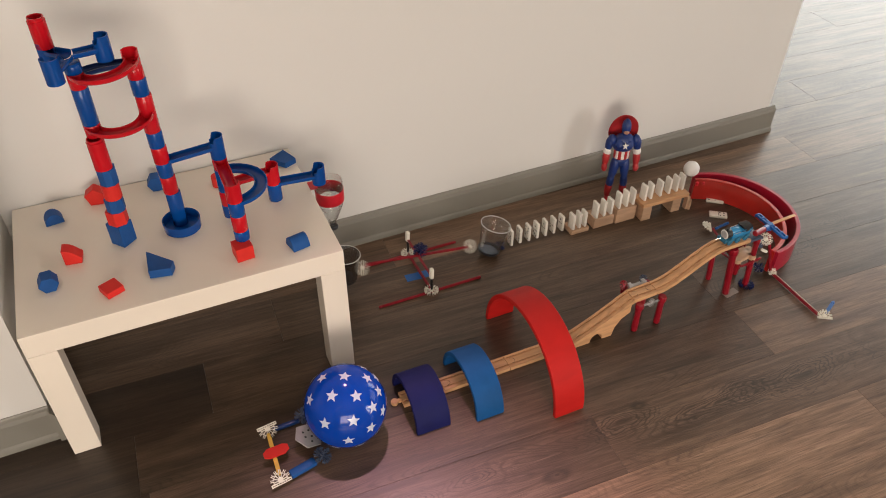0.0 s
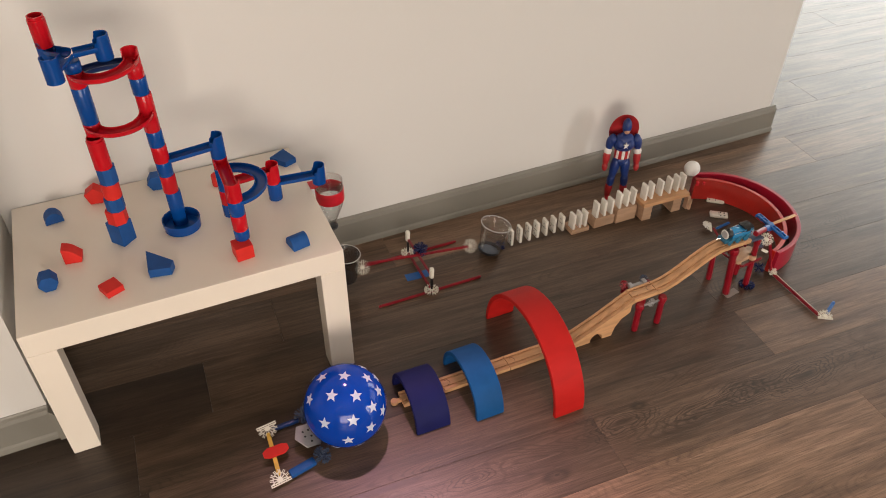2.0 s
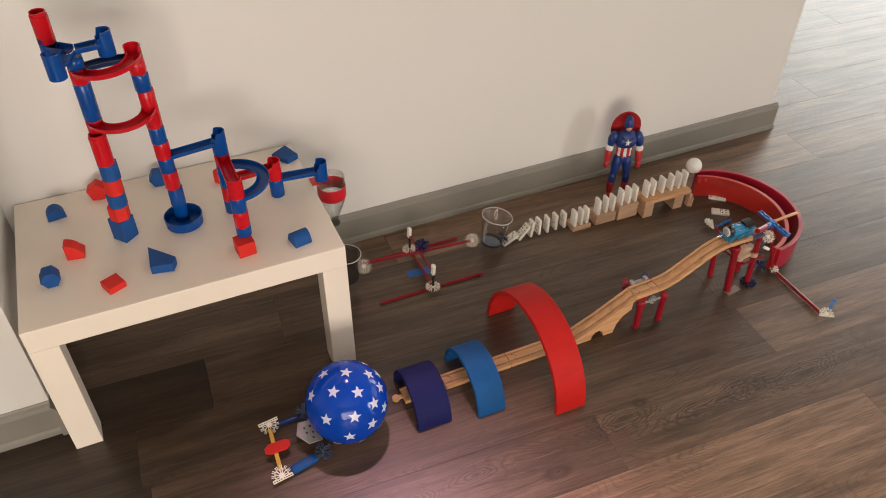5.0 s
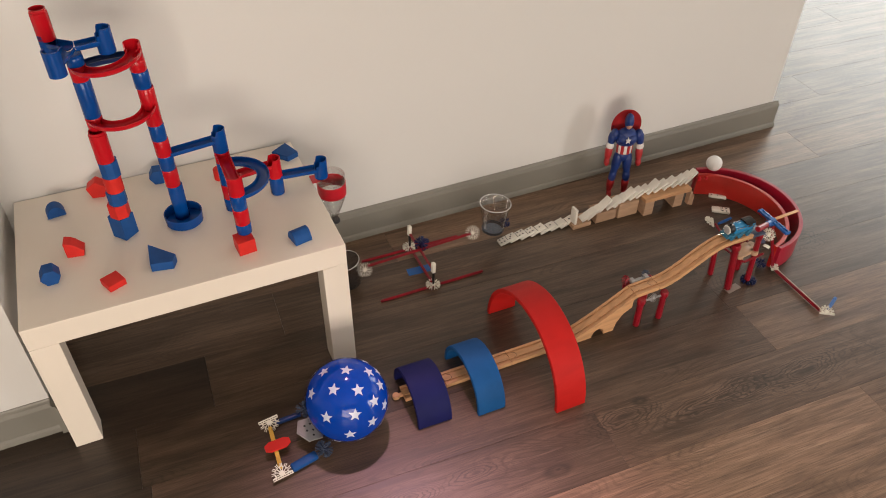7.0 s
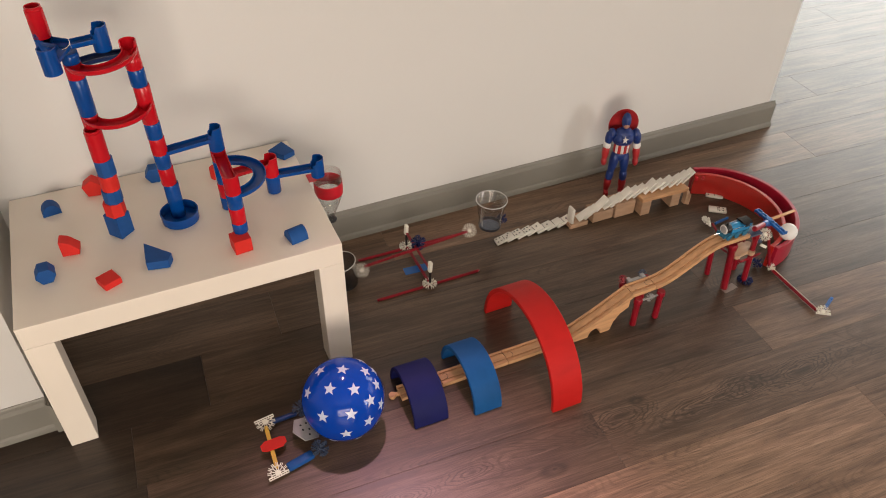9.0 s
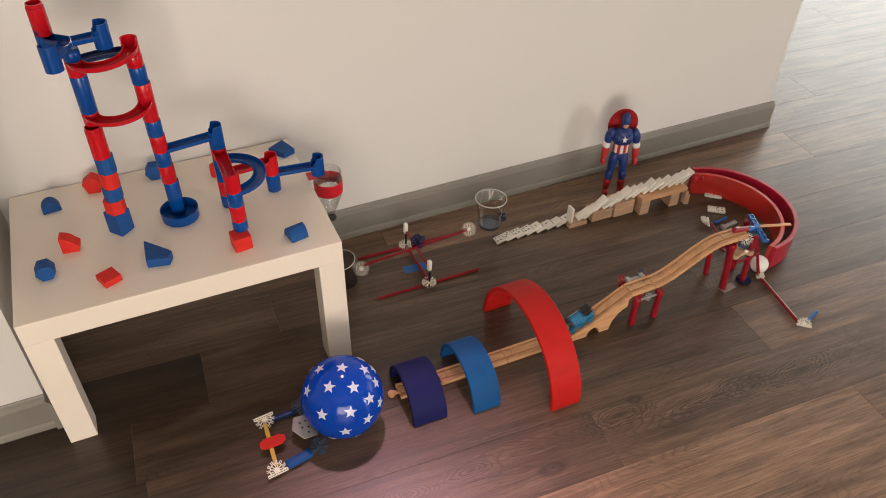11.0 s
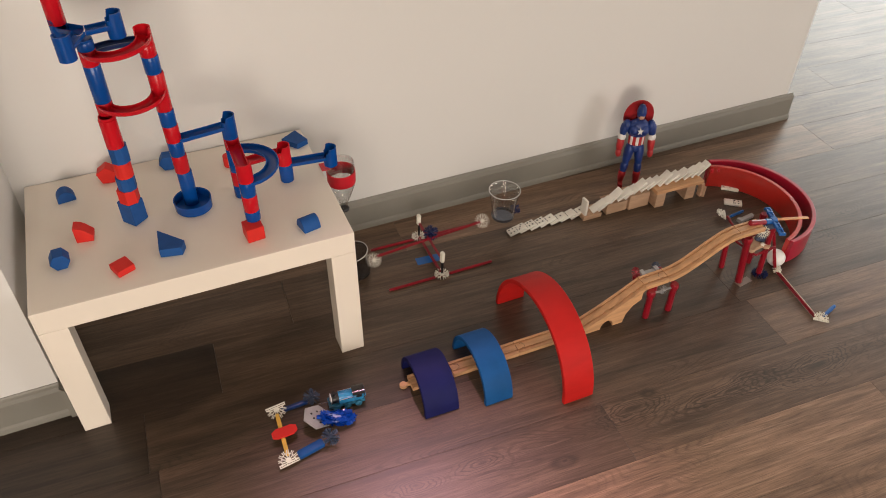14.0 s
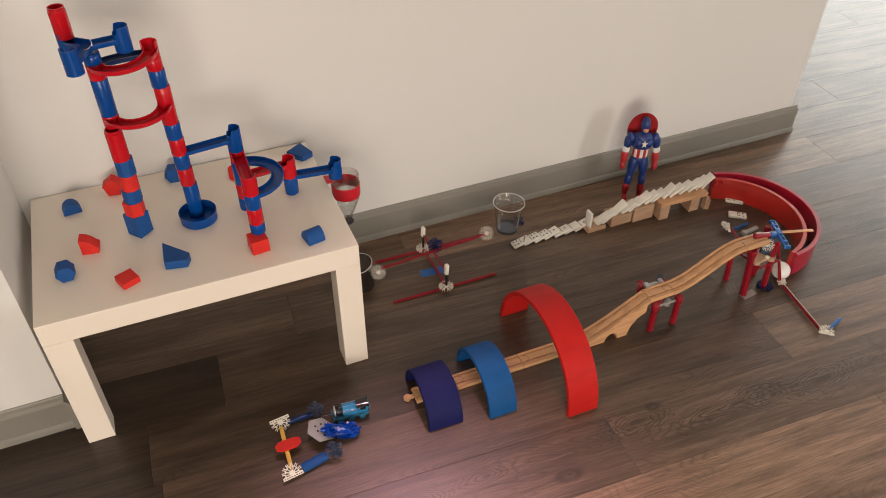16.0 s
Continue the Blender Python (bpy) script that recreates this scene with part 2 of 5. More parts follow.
def clear_material(name, tint, rough=0.06):
    """Thin clear plastic: mostly see-through, glossier towards its edges."""
    ma = bpy.data.materials.new(name)
    ma.use_nodes = True
    n, l = ma.node_tree.nodes, ma.node_tree.links
    n.remove(n["Principled BSDF"])
    tr, gl, mx, lw = n.new("ShaderNodeBsdfTransparent"), n.new("ShaderNodeBsdfGlossy"), n.new("ShaderNodeMixShader"), n.new("ShaderNodeLayerWeight")
    tr.inputs[0].default_value = tint
    gl.inputs["Roughness"].default_value = rough
    lw.inputs[0].default_value = 0.25
    mr = n.new("ShaderNodeMapRange")
    mr.inputs[3].default_value, mr.inputs[4].default_value = 0.05, 0.6
    l.new(lw.outputs["Facing"], mr.inputs[0])
    nz = n.new("ShaderNodeTexNoise")
    nz.inputs["Scale"].default_value = 60
    bp = n.new("ShaderNodeBump")
    bp.inputs["Strength"].default_value, bp.inputs["Distance"].default_value = 0.15, 0.002
    l.new(nz.outputs["Fac"], bp.inputs["Height"])
    l.new(bp.outputs[0], gl.inputs["Normal"])
    l.new(mr.outputs[0], mx.inputs[0])
    l.new(tr.outputs[0], mx.inputs[1])
    l.new(gl.outputs[0], mx.inputs[2])
    l.new(mx.outputs[0], n["Material Output"].inputs[0])
    return ma


PLANK_DARK, PLANK_LIGHT = (0.06, 0.0385, 0.026, 1), (0.172, 0.115, 0.08, 1)
PLANK_STREAK, PLANK_RING = (0.08, 0.053, 0.037, 1), (0.026, 0.0165, 0.011, 1)
PLANK_PALE = (0.25, 0.178, 0.13, 1)
KNOTS = ((2.333, -0.522, 0.1, 0.055, 7, 0.6), (2.147, -0.571, 0.085, 0.06, 7, 0.6), (3.084, 0.145, 0.13, 0.06, 6, 0.55), (1.303, -0.893, 0.03, 0.016, 0.4, 0.8), (1.235, -0.915, 0.13, 0.045, 6, 0.7),
         (1.5, -0.965, 0.24, 0.045, 6, 0.75), (1.735, -0.985, 0.32, 0.055, 8, 0.75), (1.475, -0.69, 0.035, 0.014, 0.4, 0.7), (1.014, -0.983, 0.035, 0.018, 0.4, 0.6), (0.833, -0.915, 0.1, 0.035, 5, 0.6), (0.67, -0.911, 0.085, 0.04, 7, 0.75))
M_PLANK = plank_material()
M_UNDER = material("underlay", (0.07, 0.05, 0.038, 1), 0.9)
M_WALL = material("wall_paint", (0.672, 0.662, 0.642, 1), 0.62, dark=0.975, scale=1.3, fine=260, bump=0.06)
M_CEIL = material("ceiling_paint", (0.8, 0.79, 0.77, 1), 0.8, dark=0.97, scale=1.5, fine=200)
M_BASE = material("baseboard_paint", (0.215, 0.205, 0.178, 1), 0.42, dark=0.92, scale=6, fine=300, bump=0.03)
M_TABLE = material("table_foil", (0.80, 0.725, 0.63, 1), 0.38, dark=0.96, scale=5, fine=500, bump=0.02)
M_RED = material("red_plastic", (0.50, 0.006, 0.014, 1), 0.2, dark=0.92, bump=0.0, spec=0.32, uneven=0.02)
M_BLUE = material("blue_plastic", (0.002, 0.058, 0.28, 1), 0.2, dark=0.9, bump=0.0, spec=0.32, uneven=0.02)
M_NAVY_PL = material("navy_plastic", (0.008, 0.016, 0.085, 1), 0.35)
M_WHITE_PL = material("white_plastic", (0.78, 0.75, 0.66, 1), 0.35, dark=0.93)
M_BLACK_PL = material("black_plastic", (0.012, 0.012, 0.014, 1), 0.35)
M_GREY_PL = material("grey_plastic", (0.36, 0.35, 0.35, 1), 0.45)
M_YELLOW = material("yellow_plastic", (0.8, 0.5, 0.08, 1), 0.4)
M_ROD_RED = material("red_rod_plastic", (0.27, 0.007, 0.018, 1), 0.32)
M_ROD_BLUE = material("blue_rod_plastic", (0.012, 0.12, 0.42, 1), 0.35)
M_SLATE = material("slate_plastic", (0.05, 0.07, 0.12, 1), 0.45)
M_WRED = material("red_painted_wood", (0.47, 0.012, 0.010, 1), 0.5, dark=0.88, scale=18, bump=0.08, stretch=(1, 1, 3), spec=0.22)
M_WBLUE = material("blue_painted_wood", (0.005, 0.078, 0.25, 1), 0.6, dark=0.82, scale=18, bump=0.08, spec=0.22)
M_WNAVY = material("navy_painted_wood", (0.006, 0.008, 0.08, 1), 0.65, dark=0.82, scale=18, bump=0.08, spec=0.22)
M_CUBE_R = material("red_block_paint", (0.62, 0.026, 0.02, 1), 0.5, dark=0.9, scale=40, bump=0.06, spec=0.22)
M_CUBE_B = material("blue_block_paint", (0.011, 0.075, 0.27, 1), 0.5, dark=0.86, scale=40, bump=0.06, spec=0.22)
M_SATIN_RED = material("satin_red_painted_wood", (0.46, 0.02, 0.014, 1), 0.3, dark=0.86, scale=18, bump=0.04, coat=0.5)
M_CRIMSON = material("crimson_painted_wood", (0.38, 0.012, 0.036, 1), 0.3, dark=0.9, scale=18, bump=0.05, coat=0.5)
M_WOOD = material("beech", (0.60, 0.33, 0.165, 1), 0.5, dark=0.74, scale=9, fine=160, bump=0.12, spread=0.06, stretch=(1, 9, 9))
M_WOOD2 = material("light_block_wood", (0.52, 0.335, 0.215, 1), 0.55, dark=0.78, scale=12, fine=180, bump=0.12, spread=0.1, stretch=(1, 7, 7))
M_DOMINO = material("domino_white", (0.76, 0.73, 0.66, 1), 0.35, dark=0.94, scale=30, spread=0.05)
M_BALL = material("ball_white", (0.78, 0.77, 0.75, 1), 0.4, dark=0.95)
M_LATEX = material("blue_latex", (0.001, 0.045, 0.36, 1), 0.1, dark=0.93, scale=8, bump=0.0, spec=0.3, uneven=0.01)
M_STAR = material("star_print", (0.52, 0.58, 0.72, 1), 0.3, dark=0.93)
M_TAPE = material("red_tape", (0.62, 0.015, 0.03, 1), 0.4)
M_CLEAR = clear_material("clear_plastic", (0.97, 0.975, 0.97, 1))
M_SMOKE = clear_material("smoked_plastic", (0.72, 0.73, 0.75, 1))
M_STEEL = material("steel_wire", (0.6, 0.6, 0.6, 1), 0.25, metal=1.0)
M_TRAIN = material("train_blue", (0.03, 0.22, 0.45, 1), 0.16, dark=0.92, bump=0.0, uneven=0.02)
M_ROOF = material("glossy_black_paint", (0.01, 0.01, 0.012, 1), 0.1, bump=0.0, uneven=0.02)
M_TRAIN2 = material("train_teal", (0.02, 0.14, 0.24, 1), 0.4, dark=0.9)
M_DOLL_B = material("doll_blue", (0.008, 0.03, 0.16, 1), 0.42)
M_DOLL_R = material("doll_red", (0.40, 0.02, 0.024, 1), 0.42)
M_DOLL_W = material("doll_white", (0.72, 0.70, 0.68, 1), 0.42)
M_DOLL_S = material("doll_skin", (0.5, 0.26, 0.18, 1), 0.5)
M_STICK = material("stick_wood", (0.66, 0.34, 0.16, 1), 0.6, dark=0.85)
M_NAVY_RUN = material("dark_blue_plastic", (0.005, 0.03, 0.14, 1), 0.3)
M_RIM = material("clear_rim", (0.62, 0.62, 0.6, 1), 0.2)
M_GREYCUP = material("blue_grey_base", (0.15, 0.19, 0.26, 1), 0.35)
M_SMOKE_SOLID = material("dark_cup_foot", (0.04, 0.042, 0.05, 1), 0.3)
M_PALE_TAPE = material("pale_tape", (0.24, 0.19, 0.165, 1), 0.5)

# ---- the room ----
WALL_Y, WALL_END, CEIL = 0.009, 2.505, 2.5
NOOK_X, NOOK_Y = -0.026, -0.394


def setting(name, geo, ma, label, category, smooth=False):
    return tagged(put(name, geo, ma, smooth=smooth), label, category, kind="structure")


def slab(x0, x1, y0, y1, z0, z1, geo=None):
    return (geo or Geo()).box(x1 - x0, y1 - y0, z1 - z0, Matrix.Translation(((x0 + x1) / 2, (y0 + y1) / 2, (z0 + z1) / 2)))


X0, X1, Y0, Y1 = -3.0, 6.0, -4.5, 4.5
WALL_TURN = Matrix.Translation((WALL_END, WALL_Y, 0)) @ pose(0, 0, 0, 0, 0, 0.22) @ Matrix.Translation((-WALL_END, -WALL_Y, 0))
setting("wall_north", slab(NOOK_X - 0.4, WALL_END, WALL_Y, WALL_Y + 0.13, 0, CEIL), M_WALL, "off-white painted plain interior wall", "wall").matrix_basis = WALL_TURN
setting("wall_nook", slab(X0, NOOK_X, NOOK_Y, WALL_Y, 0, CEIL), M_WALL, "off-white painted wall jutting out beside the table", "wall")
setting("wall_west", slab(X0 - 0.12, X0, Y0, Y1, 0, CEIL), M_WALL, "off-white painted wall", "wall")
g = slab(X0, -1.55, Y0 - 0.12, Y0, 0, CEIL)
slab(0.95, 4.2, Y0 - 0.12, Y0, 0, CEIL, g)
slab(5.4, X1, Y0 - 0.12, Y0, 0, CEIL, g)
for a, b in ((-1.55, 0.95), (4.2, 5.4)):
    slab(a, b, Y0 - 0.12, Y0, 2.2, CEIL, g)
    slab(a, b, Y0 - 0.12, Y0, 0, 0.2, g)
setting("wall_south", g, M_WALL, "off-white painted wall with two window openings", "wall")
g = slab(X1, X1 + 0.12, Y0, -2.2, 0, CEIL)
slab(X1, X1 + 0.12, -0.2, 0.25, 0, CEIL, g)
slab(X1, X1 + 0.12, -2.2, -0.2, 2.1, CEIL, g)
slab(X1, X1 + 0.12, -2.2, -0.2, 0, 0.2, g)
slab(X1, X1 + 0.12, 3.25, Y1, 0, CEIL, g)
slab(X1, X1 + 0.12, 0.25, 3.25, 2.28, CEIL, g)
slab(X1, X1 + 0.12, 0.25, 3.25, 0, 0.15, g)
setting("wall_east", g, M_WALL, "off-white painted wall with two bright window openings", "wall")
setting("wall_far", slab(X0, X1, Y1, Y1 + 0.12, 0, CEIL), M_WALL, "off-white painted far wall", "wall")
setting("ceiling", slab(X0, X1, Y0, Y1, CEIL, CEIL + 0.1), M_CEIL, "flat white ceiling", "ceiling")
FLOOR = setting("floor", slab(X0, X1, Y0, Y1, -0.06, -0.009), M_UNDER, "grey-brown wood laminate floor of long planks", "floor")

lamp = thing("ceiling_spotlight", pose(0.95, -0.07, CEIL), "small ceiling spotlight close to the wall", "lamp")
part("stem", Geo().turn([(0.03, 0), (0.03, -0.01), (0.008, -0.014), (0.008, -0.06)], 20), M_WHITE_PL, lamp)
part("shade", Geo().turn([(0.03, 0), (0.052, -0.09), (0.05, -0.09), (0.028, -0.002)], 24, pose(0, 0.006, -0.06, -18), closed=True), M_WHITE_PL, lamp)

# baseboards: a stepped moulding with a shoe strip in front
BASE = [(0.0, 0.0), (-0.0185, 0.0), (-0.0185, 0.006), (-0.0165, 0.014), (-0.012, 0.019), (-0.012, 0.085), (-0.009, 0.096), (-0.004, 0.1), (-0.002, 0.105), (0.0, 0.105)]


def baseboard(a, b, inward, label):
    """A moulding from a to b; inward is the way it faces."""
    a, b, inw = Vector((*a, 0)), Vector((*b, 0)), Vector((*inward, 0))
    verts = [p + inw * -s + Vector((0, 0, z)) for p in (a, b) for s, z in BASE]
    n = len(BASE)
    faces = [(i, (i + 1) % n, n + (i + 1) % n, n + i) for i in range(n)] + [tuple(range(n)), tuple(range(n, 2 * n))]
    g = Geo().add(verts, faces)
    bm = bmesh.new()
    me = mesh("baseboard", g.v, g.f)
    bm.from_mesh(me)
    bmesh.ops.recalc_face_normals(bm, faces=bm.faces)
    bm.to_mesh(me)
    bm.free()
    ob = new("baseboard", me)
    me.materials.append(M_BASE)
    return tagged(ob, label, "baseboard", kind="structure")


baseboard((NOOK_X + 0.026, WALL_Y), (WALL_END + 0.026, WALL_Y), (0, -1), "grey painted baseboard with a shoe moulding").matrix_basis = WALL_TURN
baseboard((WALL_END, WALL_Y), (WALL_END, WALL_Y + 0.13), (1, 0), "grey painted baseboard on the wall end")
baseboard((X0, NOOK_Y), (NOOK_X, NOOK_Y), (0, -1), "grey painted baseboard beside the table")
baseboard((NOOK_X, NOOK_Y - 0.026), (NOOK_X, WALL_Y), (1, 0), "grey painted baseboard in the nook")


# ---- table ----
def side_table():
    w, d, h, t = 0.696, 0.471, 0.395, 0.06
    ob = thing("side_table", pose(0.0, -0.474, 0), "white foil-covered low side table with square legs", "table")
    part("tabletop", Geo().box(w, d, t - 0.001, pose(w / 2, d / 2, h - t / 2), 0.0012), M_TABLE, ob, smooth=False)
    leg = Geo().box(t, t, h - t, None, 0.001)
    for x in (t / 2, w - t / 2):
        for y in (t / 2, d - t / 2 - 0.032):
            part("leg", leg, M_TABLE, ob, m=pose(x, y, (h - t) / 2), smooth=False)
    return ob


side_table()
TOP = 0.3951


# ---- toy blocks on the table ----
def block(name, outline, h, x, y, z, rz, ma, label, up=False):
    """A wooden toy block from an outline; up: the outline stands upright."""
    g = Geo()
    bm = bmesh.new()
    g.prism(outline, h)
    me = mesh(name, g.v, g.f)
    bm.from_mesh(me)
    bmesh.ops.recalc_face_normals(bm, faces=bm.faces)
    bmesh.ops.bevel(bm, geom=bm.edges[:], offset=0.0012, segments=2, profile=0.5, affect="EDGES")
    bm.to_mesh(me)
    bm.free()
    me.materials.append(ma)
    ob = new(name, me)
    ob.matrix_basis = pose(x, y, z, 0, 0, rz) @ (pose(0, h / 2, 0, 90) if up else Matrix.Identity(4))
    return tagged(ob, label, "toy block", "toy blocks on the table")


def ngon(n, r, a0=0.0):
    return [(r * math.cos(2 * math.pi * i / n + a0), r * math.sin(2 * math.pi * i / n + a0)) for i in range(n)]


HALF = [(0.021 * math.cos(math.pi * i / 12), 0.028 * math.sin(math.pi * i / 12)) for i in range(13)]
QUARTER = [(-0.018, 0), (0.018, 0), (0.021, 0.014)] + [(-0.018 + 0.037 * math.cos(radians(a)), 0.04 * math.sin(radians(a))) for a in (35, 50, 65, 80, 90)]
block("half_round_block", HALF, 0.03, 0.094, -0.092, TOP, 8, M_CUBE_B, "blue wooden half-round toy block standing on the table", True)
block("rounded_block", QUARTER, 0.03, 0.127, -0.262, TOP, -8, M_CUBE_R, "red wooden toy block with one rounded corner", True)
block("hexagonal_block", ngon(6, 0.021), 0.032, 0.072, -0.338, TOP, 4, M_CUBE_B, "blue wooden hexagonal toy block", True).location.z += 0.0182
block("square_block", [(-0.0195, -0.0195), (0.0195, -0.0195), (0.0195, 0.0195), (-0.0195, 0.0195)], 0.016, 0.194, -0.403, TOP, 24, M_CUBE_R, "red wooden square toy block lying flat")
block("kite_block", [(-0.024, -0.022), (0.022, -0.034), (0.034, -0.012), (-0.014, 0.05)], 0.022, 0.297, -0.372, TOP, 4, M_CUBE_B, "blue wooden kite-shaped toy block")
block("cube_block", [(-0.02, -0.02), (0.02, -0.02), (0.02, 0.02), (-0.02, 0.02)], 0.036, 0.482, -0.4, TOP, 6, M_CUBE_R, "red wooden cube under the marble run column")
block("half_round_block", HALF, 0.042, 0.606, -0.413, TOP, -78, M_CUBE_B, "blue wooden half-round toy block lying on the table", True)
block("kite_block", [(-0.03, 0.006), (0.002, -0.034), (0.034, -0.02), (0.014, 0.034)], 0.016, 0.662, -0.062, TOP, 0, M_CUBE_B, "blue wooden kite-shaped block near the back edge")
block("hexagonal_block", ngon(6, 0.022), 0.03, 0.342, -0.05, TOP, -6, M_CUBE_B, "blue wooden hexagonal block by the wall", True).location.z += 0.019
block("pentagon_block", ngon(5, 0.025, 1.57), 0.03, 0.197, -0.05, TOP, -10, M_CUBE_R, "red wooden pentagonal block by the wall", True).location.z += 0.0203
block("cylinder_block", ngon(16, 0.015), 0.03, 0.486, -0.1, TOP, 0, M_CUBE_R, "red wooden cylinder block by the wall")
block("square_pillar_block", [(-0.02, -0.02), (0.02, -0.02), (0.02, 0.02), (-0.02, 0.02)], 0.058, 0.239, -0.236, TOP, 40, M_CUBE_B, "blue wooden pillar block at the foot of a stack")
block("hexagonal_block", ngon(6, 0.0235), 0.036, 0.241, -0.238, 0.4532, 12, M_CUBE_R, "red wooden hexagonal block in a stack")
block("octagonal_block", ngon(8, 0.021), 0.034, 0.245, -0.24, 0.4893, 10, M_CUBE_B, "blue wooden octagonal block in a stack")
block("cylinder_block", ngon(18, 0.0195), 0.04, 0.247, -0.241, 0.5234, 0, M_CUBE_R, "red wooden cylinder block in a stack")
block("octagonal_block", ngon(8, 0.021), 0.04, 0.249, -0.242, 0.5635, 22, M_CUBE_B, "blue wooden octagonal block in a stack")
g = Geo().turn([(0.0185, 0), (0.0185, 0.068), (0.0168, 0.0685), (0.0168, 0.074), (0.0142, 0.074), (0.0142, 0.01), (0.0, 0.01)], 24)
tagged(put("tube_block", g, M_RED, m=pose(0.247, -0.243, 0.6036)), "red plastic tube standing on a block stack", "toy tube", "toy blocks on the table")

# ---- marble run ----
RUN = thing("marble_run", pose(0.374, -0.225, TOP), "red and blue plastic marble run on a white table", "marble run")
RX, RY, RZ = 0.374, -0.225, TOP
R = 0.0172


def tube(x, y, z0, z1, ma, open_top=False, r=R):
    """One section of a column, with a narrow collar on top."""
    prof = [(r, 0), (r, z1 - z0 - 0.0005)]
    if open_top:
        prof = [(r - 0.0005, 0), (r, 0.001), (r, z1 - z0 - 0.007), (r - 0.0016, z1 - z0 - 0.0065), (r - 0.0016, z1 - z0), (r - 0.004, z1 - z0), (r - 0.004, 0.012), (0, 0.012)]
    else:
        prof = [(r - 0.0006, 0), (r, 0.0008), (r, z1 - z0 - 0.0012), (r - 0.0006, z1 - z0 - 0.0002)]
    return part("tube", Geo().turn(prof, 24), ma, RUN, m=pose(x - RX, y - RY, z0 - RZ))


def lean(z):
    """The middle column leans a little to one side as it rises."""
    return BX - 0.011 * (z - TOP) / 0.45


def channel(path, ma, w=0.0145, depth=0.017):
    """A marble trough with raised sides along a path."""
    t = 0.0022
    sec = [(-w, depth * 0.3)] + [(w * math.cos(radians(a)), 0.62 * w * math.sin(radians(a))) for a in range(180, 361, 20)] + [(w, depth * 0.3), (w - t, depth * 0.3)]
    sec += [((w - t) * math.cos(radians(a)), 0.62 * (w - t) * math.sin(radians(a))) for a in range(360, 179, -20)] + [(-w + t, depth * 0.3)]
    return part("trough", Geo().sweep([(x - RX, y - RY, z - RZ) for x, y, z in path], sec), ma, RUN)


def arc_path(cx, cy, r, a0, a1, z0, z1, n=18):
    return [(cx + r * math.cos(radians(a0 + (a1 - a0) * i / n)), cy + r * math.sin(radians(a0 + (a1 - a0) * i / n)), z0 + (z1 - z0) * i / n) for i in range(n + 1)]


def cup_tall(x, y, z0, z1, ma, slot):
    """A column top whose rim is stepped down on the side of its trough."""
    n, r, t = 24, R, 0.0024
    g = Geo()
    verts, faces = [], []
    for i in range(n):
        a = 2 * math.pi * i / n
        off = abs((math.degrees(a) - slot + 180) % 360 - 180)
        top = z1 - z0 - (0.026 if off < 32 else 0.014 if off < 62 else 0.0)
        for rr, z in ((r, 0), (r, top), (r - t, top), (r - t, 0.012)):
            verts.append((rr * math.cos(a), rr * math.sin(a), z))
    for i in range(n):
        j = (i + 1) % n
        faces += [(4 * i + k, 4 * j + k, 4 * j + k + 1, 4 * i + k + 1) for k in range(3)]
    faces += [tuple(4 * i for i in reversed(range(n))), tuple(4 * i + 3 for i in range(n))]
    g.add(verts, faces)
    return part("cup", g, ma, RUN, m=pose(x - RX, y - RY, z0 - RZ))


BX, BY, LX, LY = 0.371, -0.226, 0.25, -0.23
# foot dish
part("foot_dish", Geo().turn([(0.041, 0), (0.043, 0.002), (0.044, 0.026), (0.0415, 0.026), (0.0405, 0.005), (0.0, 0.005)], 36), M_BLUE, RUN, m=pose(BX - RX + 0.002, BY - RY - 0.013, 0))
for z0, z1, ma in ((0.4005, 0.494, M_BLUE), (0.494, 0.54, M_RED), (0.54, 0.577, M_BLUE), (0.577, 0.619, M_RED), (0.619, 0.658, M_BLUE), (0.658, 0.748, M_RED), (0.748, 0.787, M_BLUE), (0.787, 0.812, M_RED)):
    tube(lean(z0), BY, z0, z1, ma)
cup_tall(lean(0.812), BY, 0.812, 0.848, M_RED, 240)
for z0, z1, ma in ((0.6775, 0.706, M_RED), (0.706, 0.79, M_BLUE), (0.79, 0.823, M_RED), (0.823, 0.842, M_BLUE)):
    tube(LX, LY, z0, z1, ma)
mx, my, rr = (BX - 0.009 + LX) / 2, (BY + LY) / 2, (BX - 0.009 - LX) / 2
channel(arc_path(mx, my, rr, 180, 360, 0.697, 0.706), M_RED)
channel(arc_path(mx, my, rr, 180, 360, 0.817, 0.832), M_RED)
channel([(mx + rr * math.cos(radians(a)), my + 0.022 * math.sin(radians(a)), 0.816 - 0.006 * a / 180) for a in range(6, 178, 9)], M_NAVY_RUN)
# three-way splitter on the higher column
for a, z1 in ((2, 0.89), (128, 0.875), (239, 0.885)):
    ex, ey = LX + 0.064 * math.cos(radians(a)), LY + 0.064 * math.sin(radians(a))
    channel([(LX + 0.008 * math.cos(radians(a)), LY + 0.008 * math.sin(radians(a)), 0.86), (ex, ey, 0.863 if a < 90 else 0.853)], M_BLUE)
    cup_tall(ex, ey, z1 - 0.052, z1, M_BLUE, a + 180)
    if 90 < a < 180:
        tube(ex, ey, 0.862, 0.926, M_RED, True)
part("hub", Geo().turn([(0.0145, 0), (0.0165, 0.003), (0.0165, 0.008), (0.013, 0.0085), (0, 0.007)], 24), M_BLUE, RUN, m=pose(LX - RX, LY - RY, 0.838 - RZ))
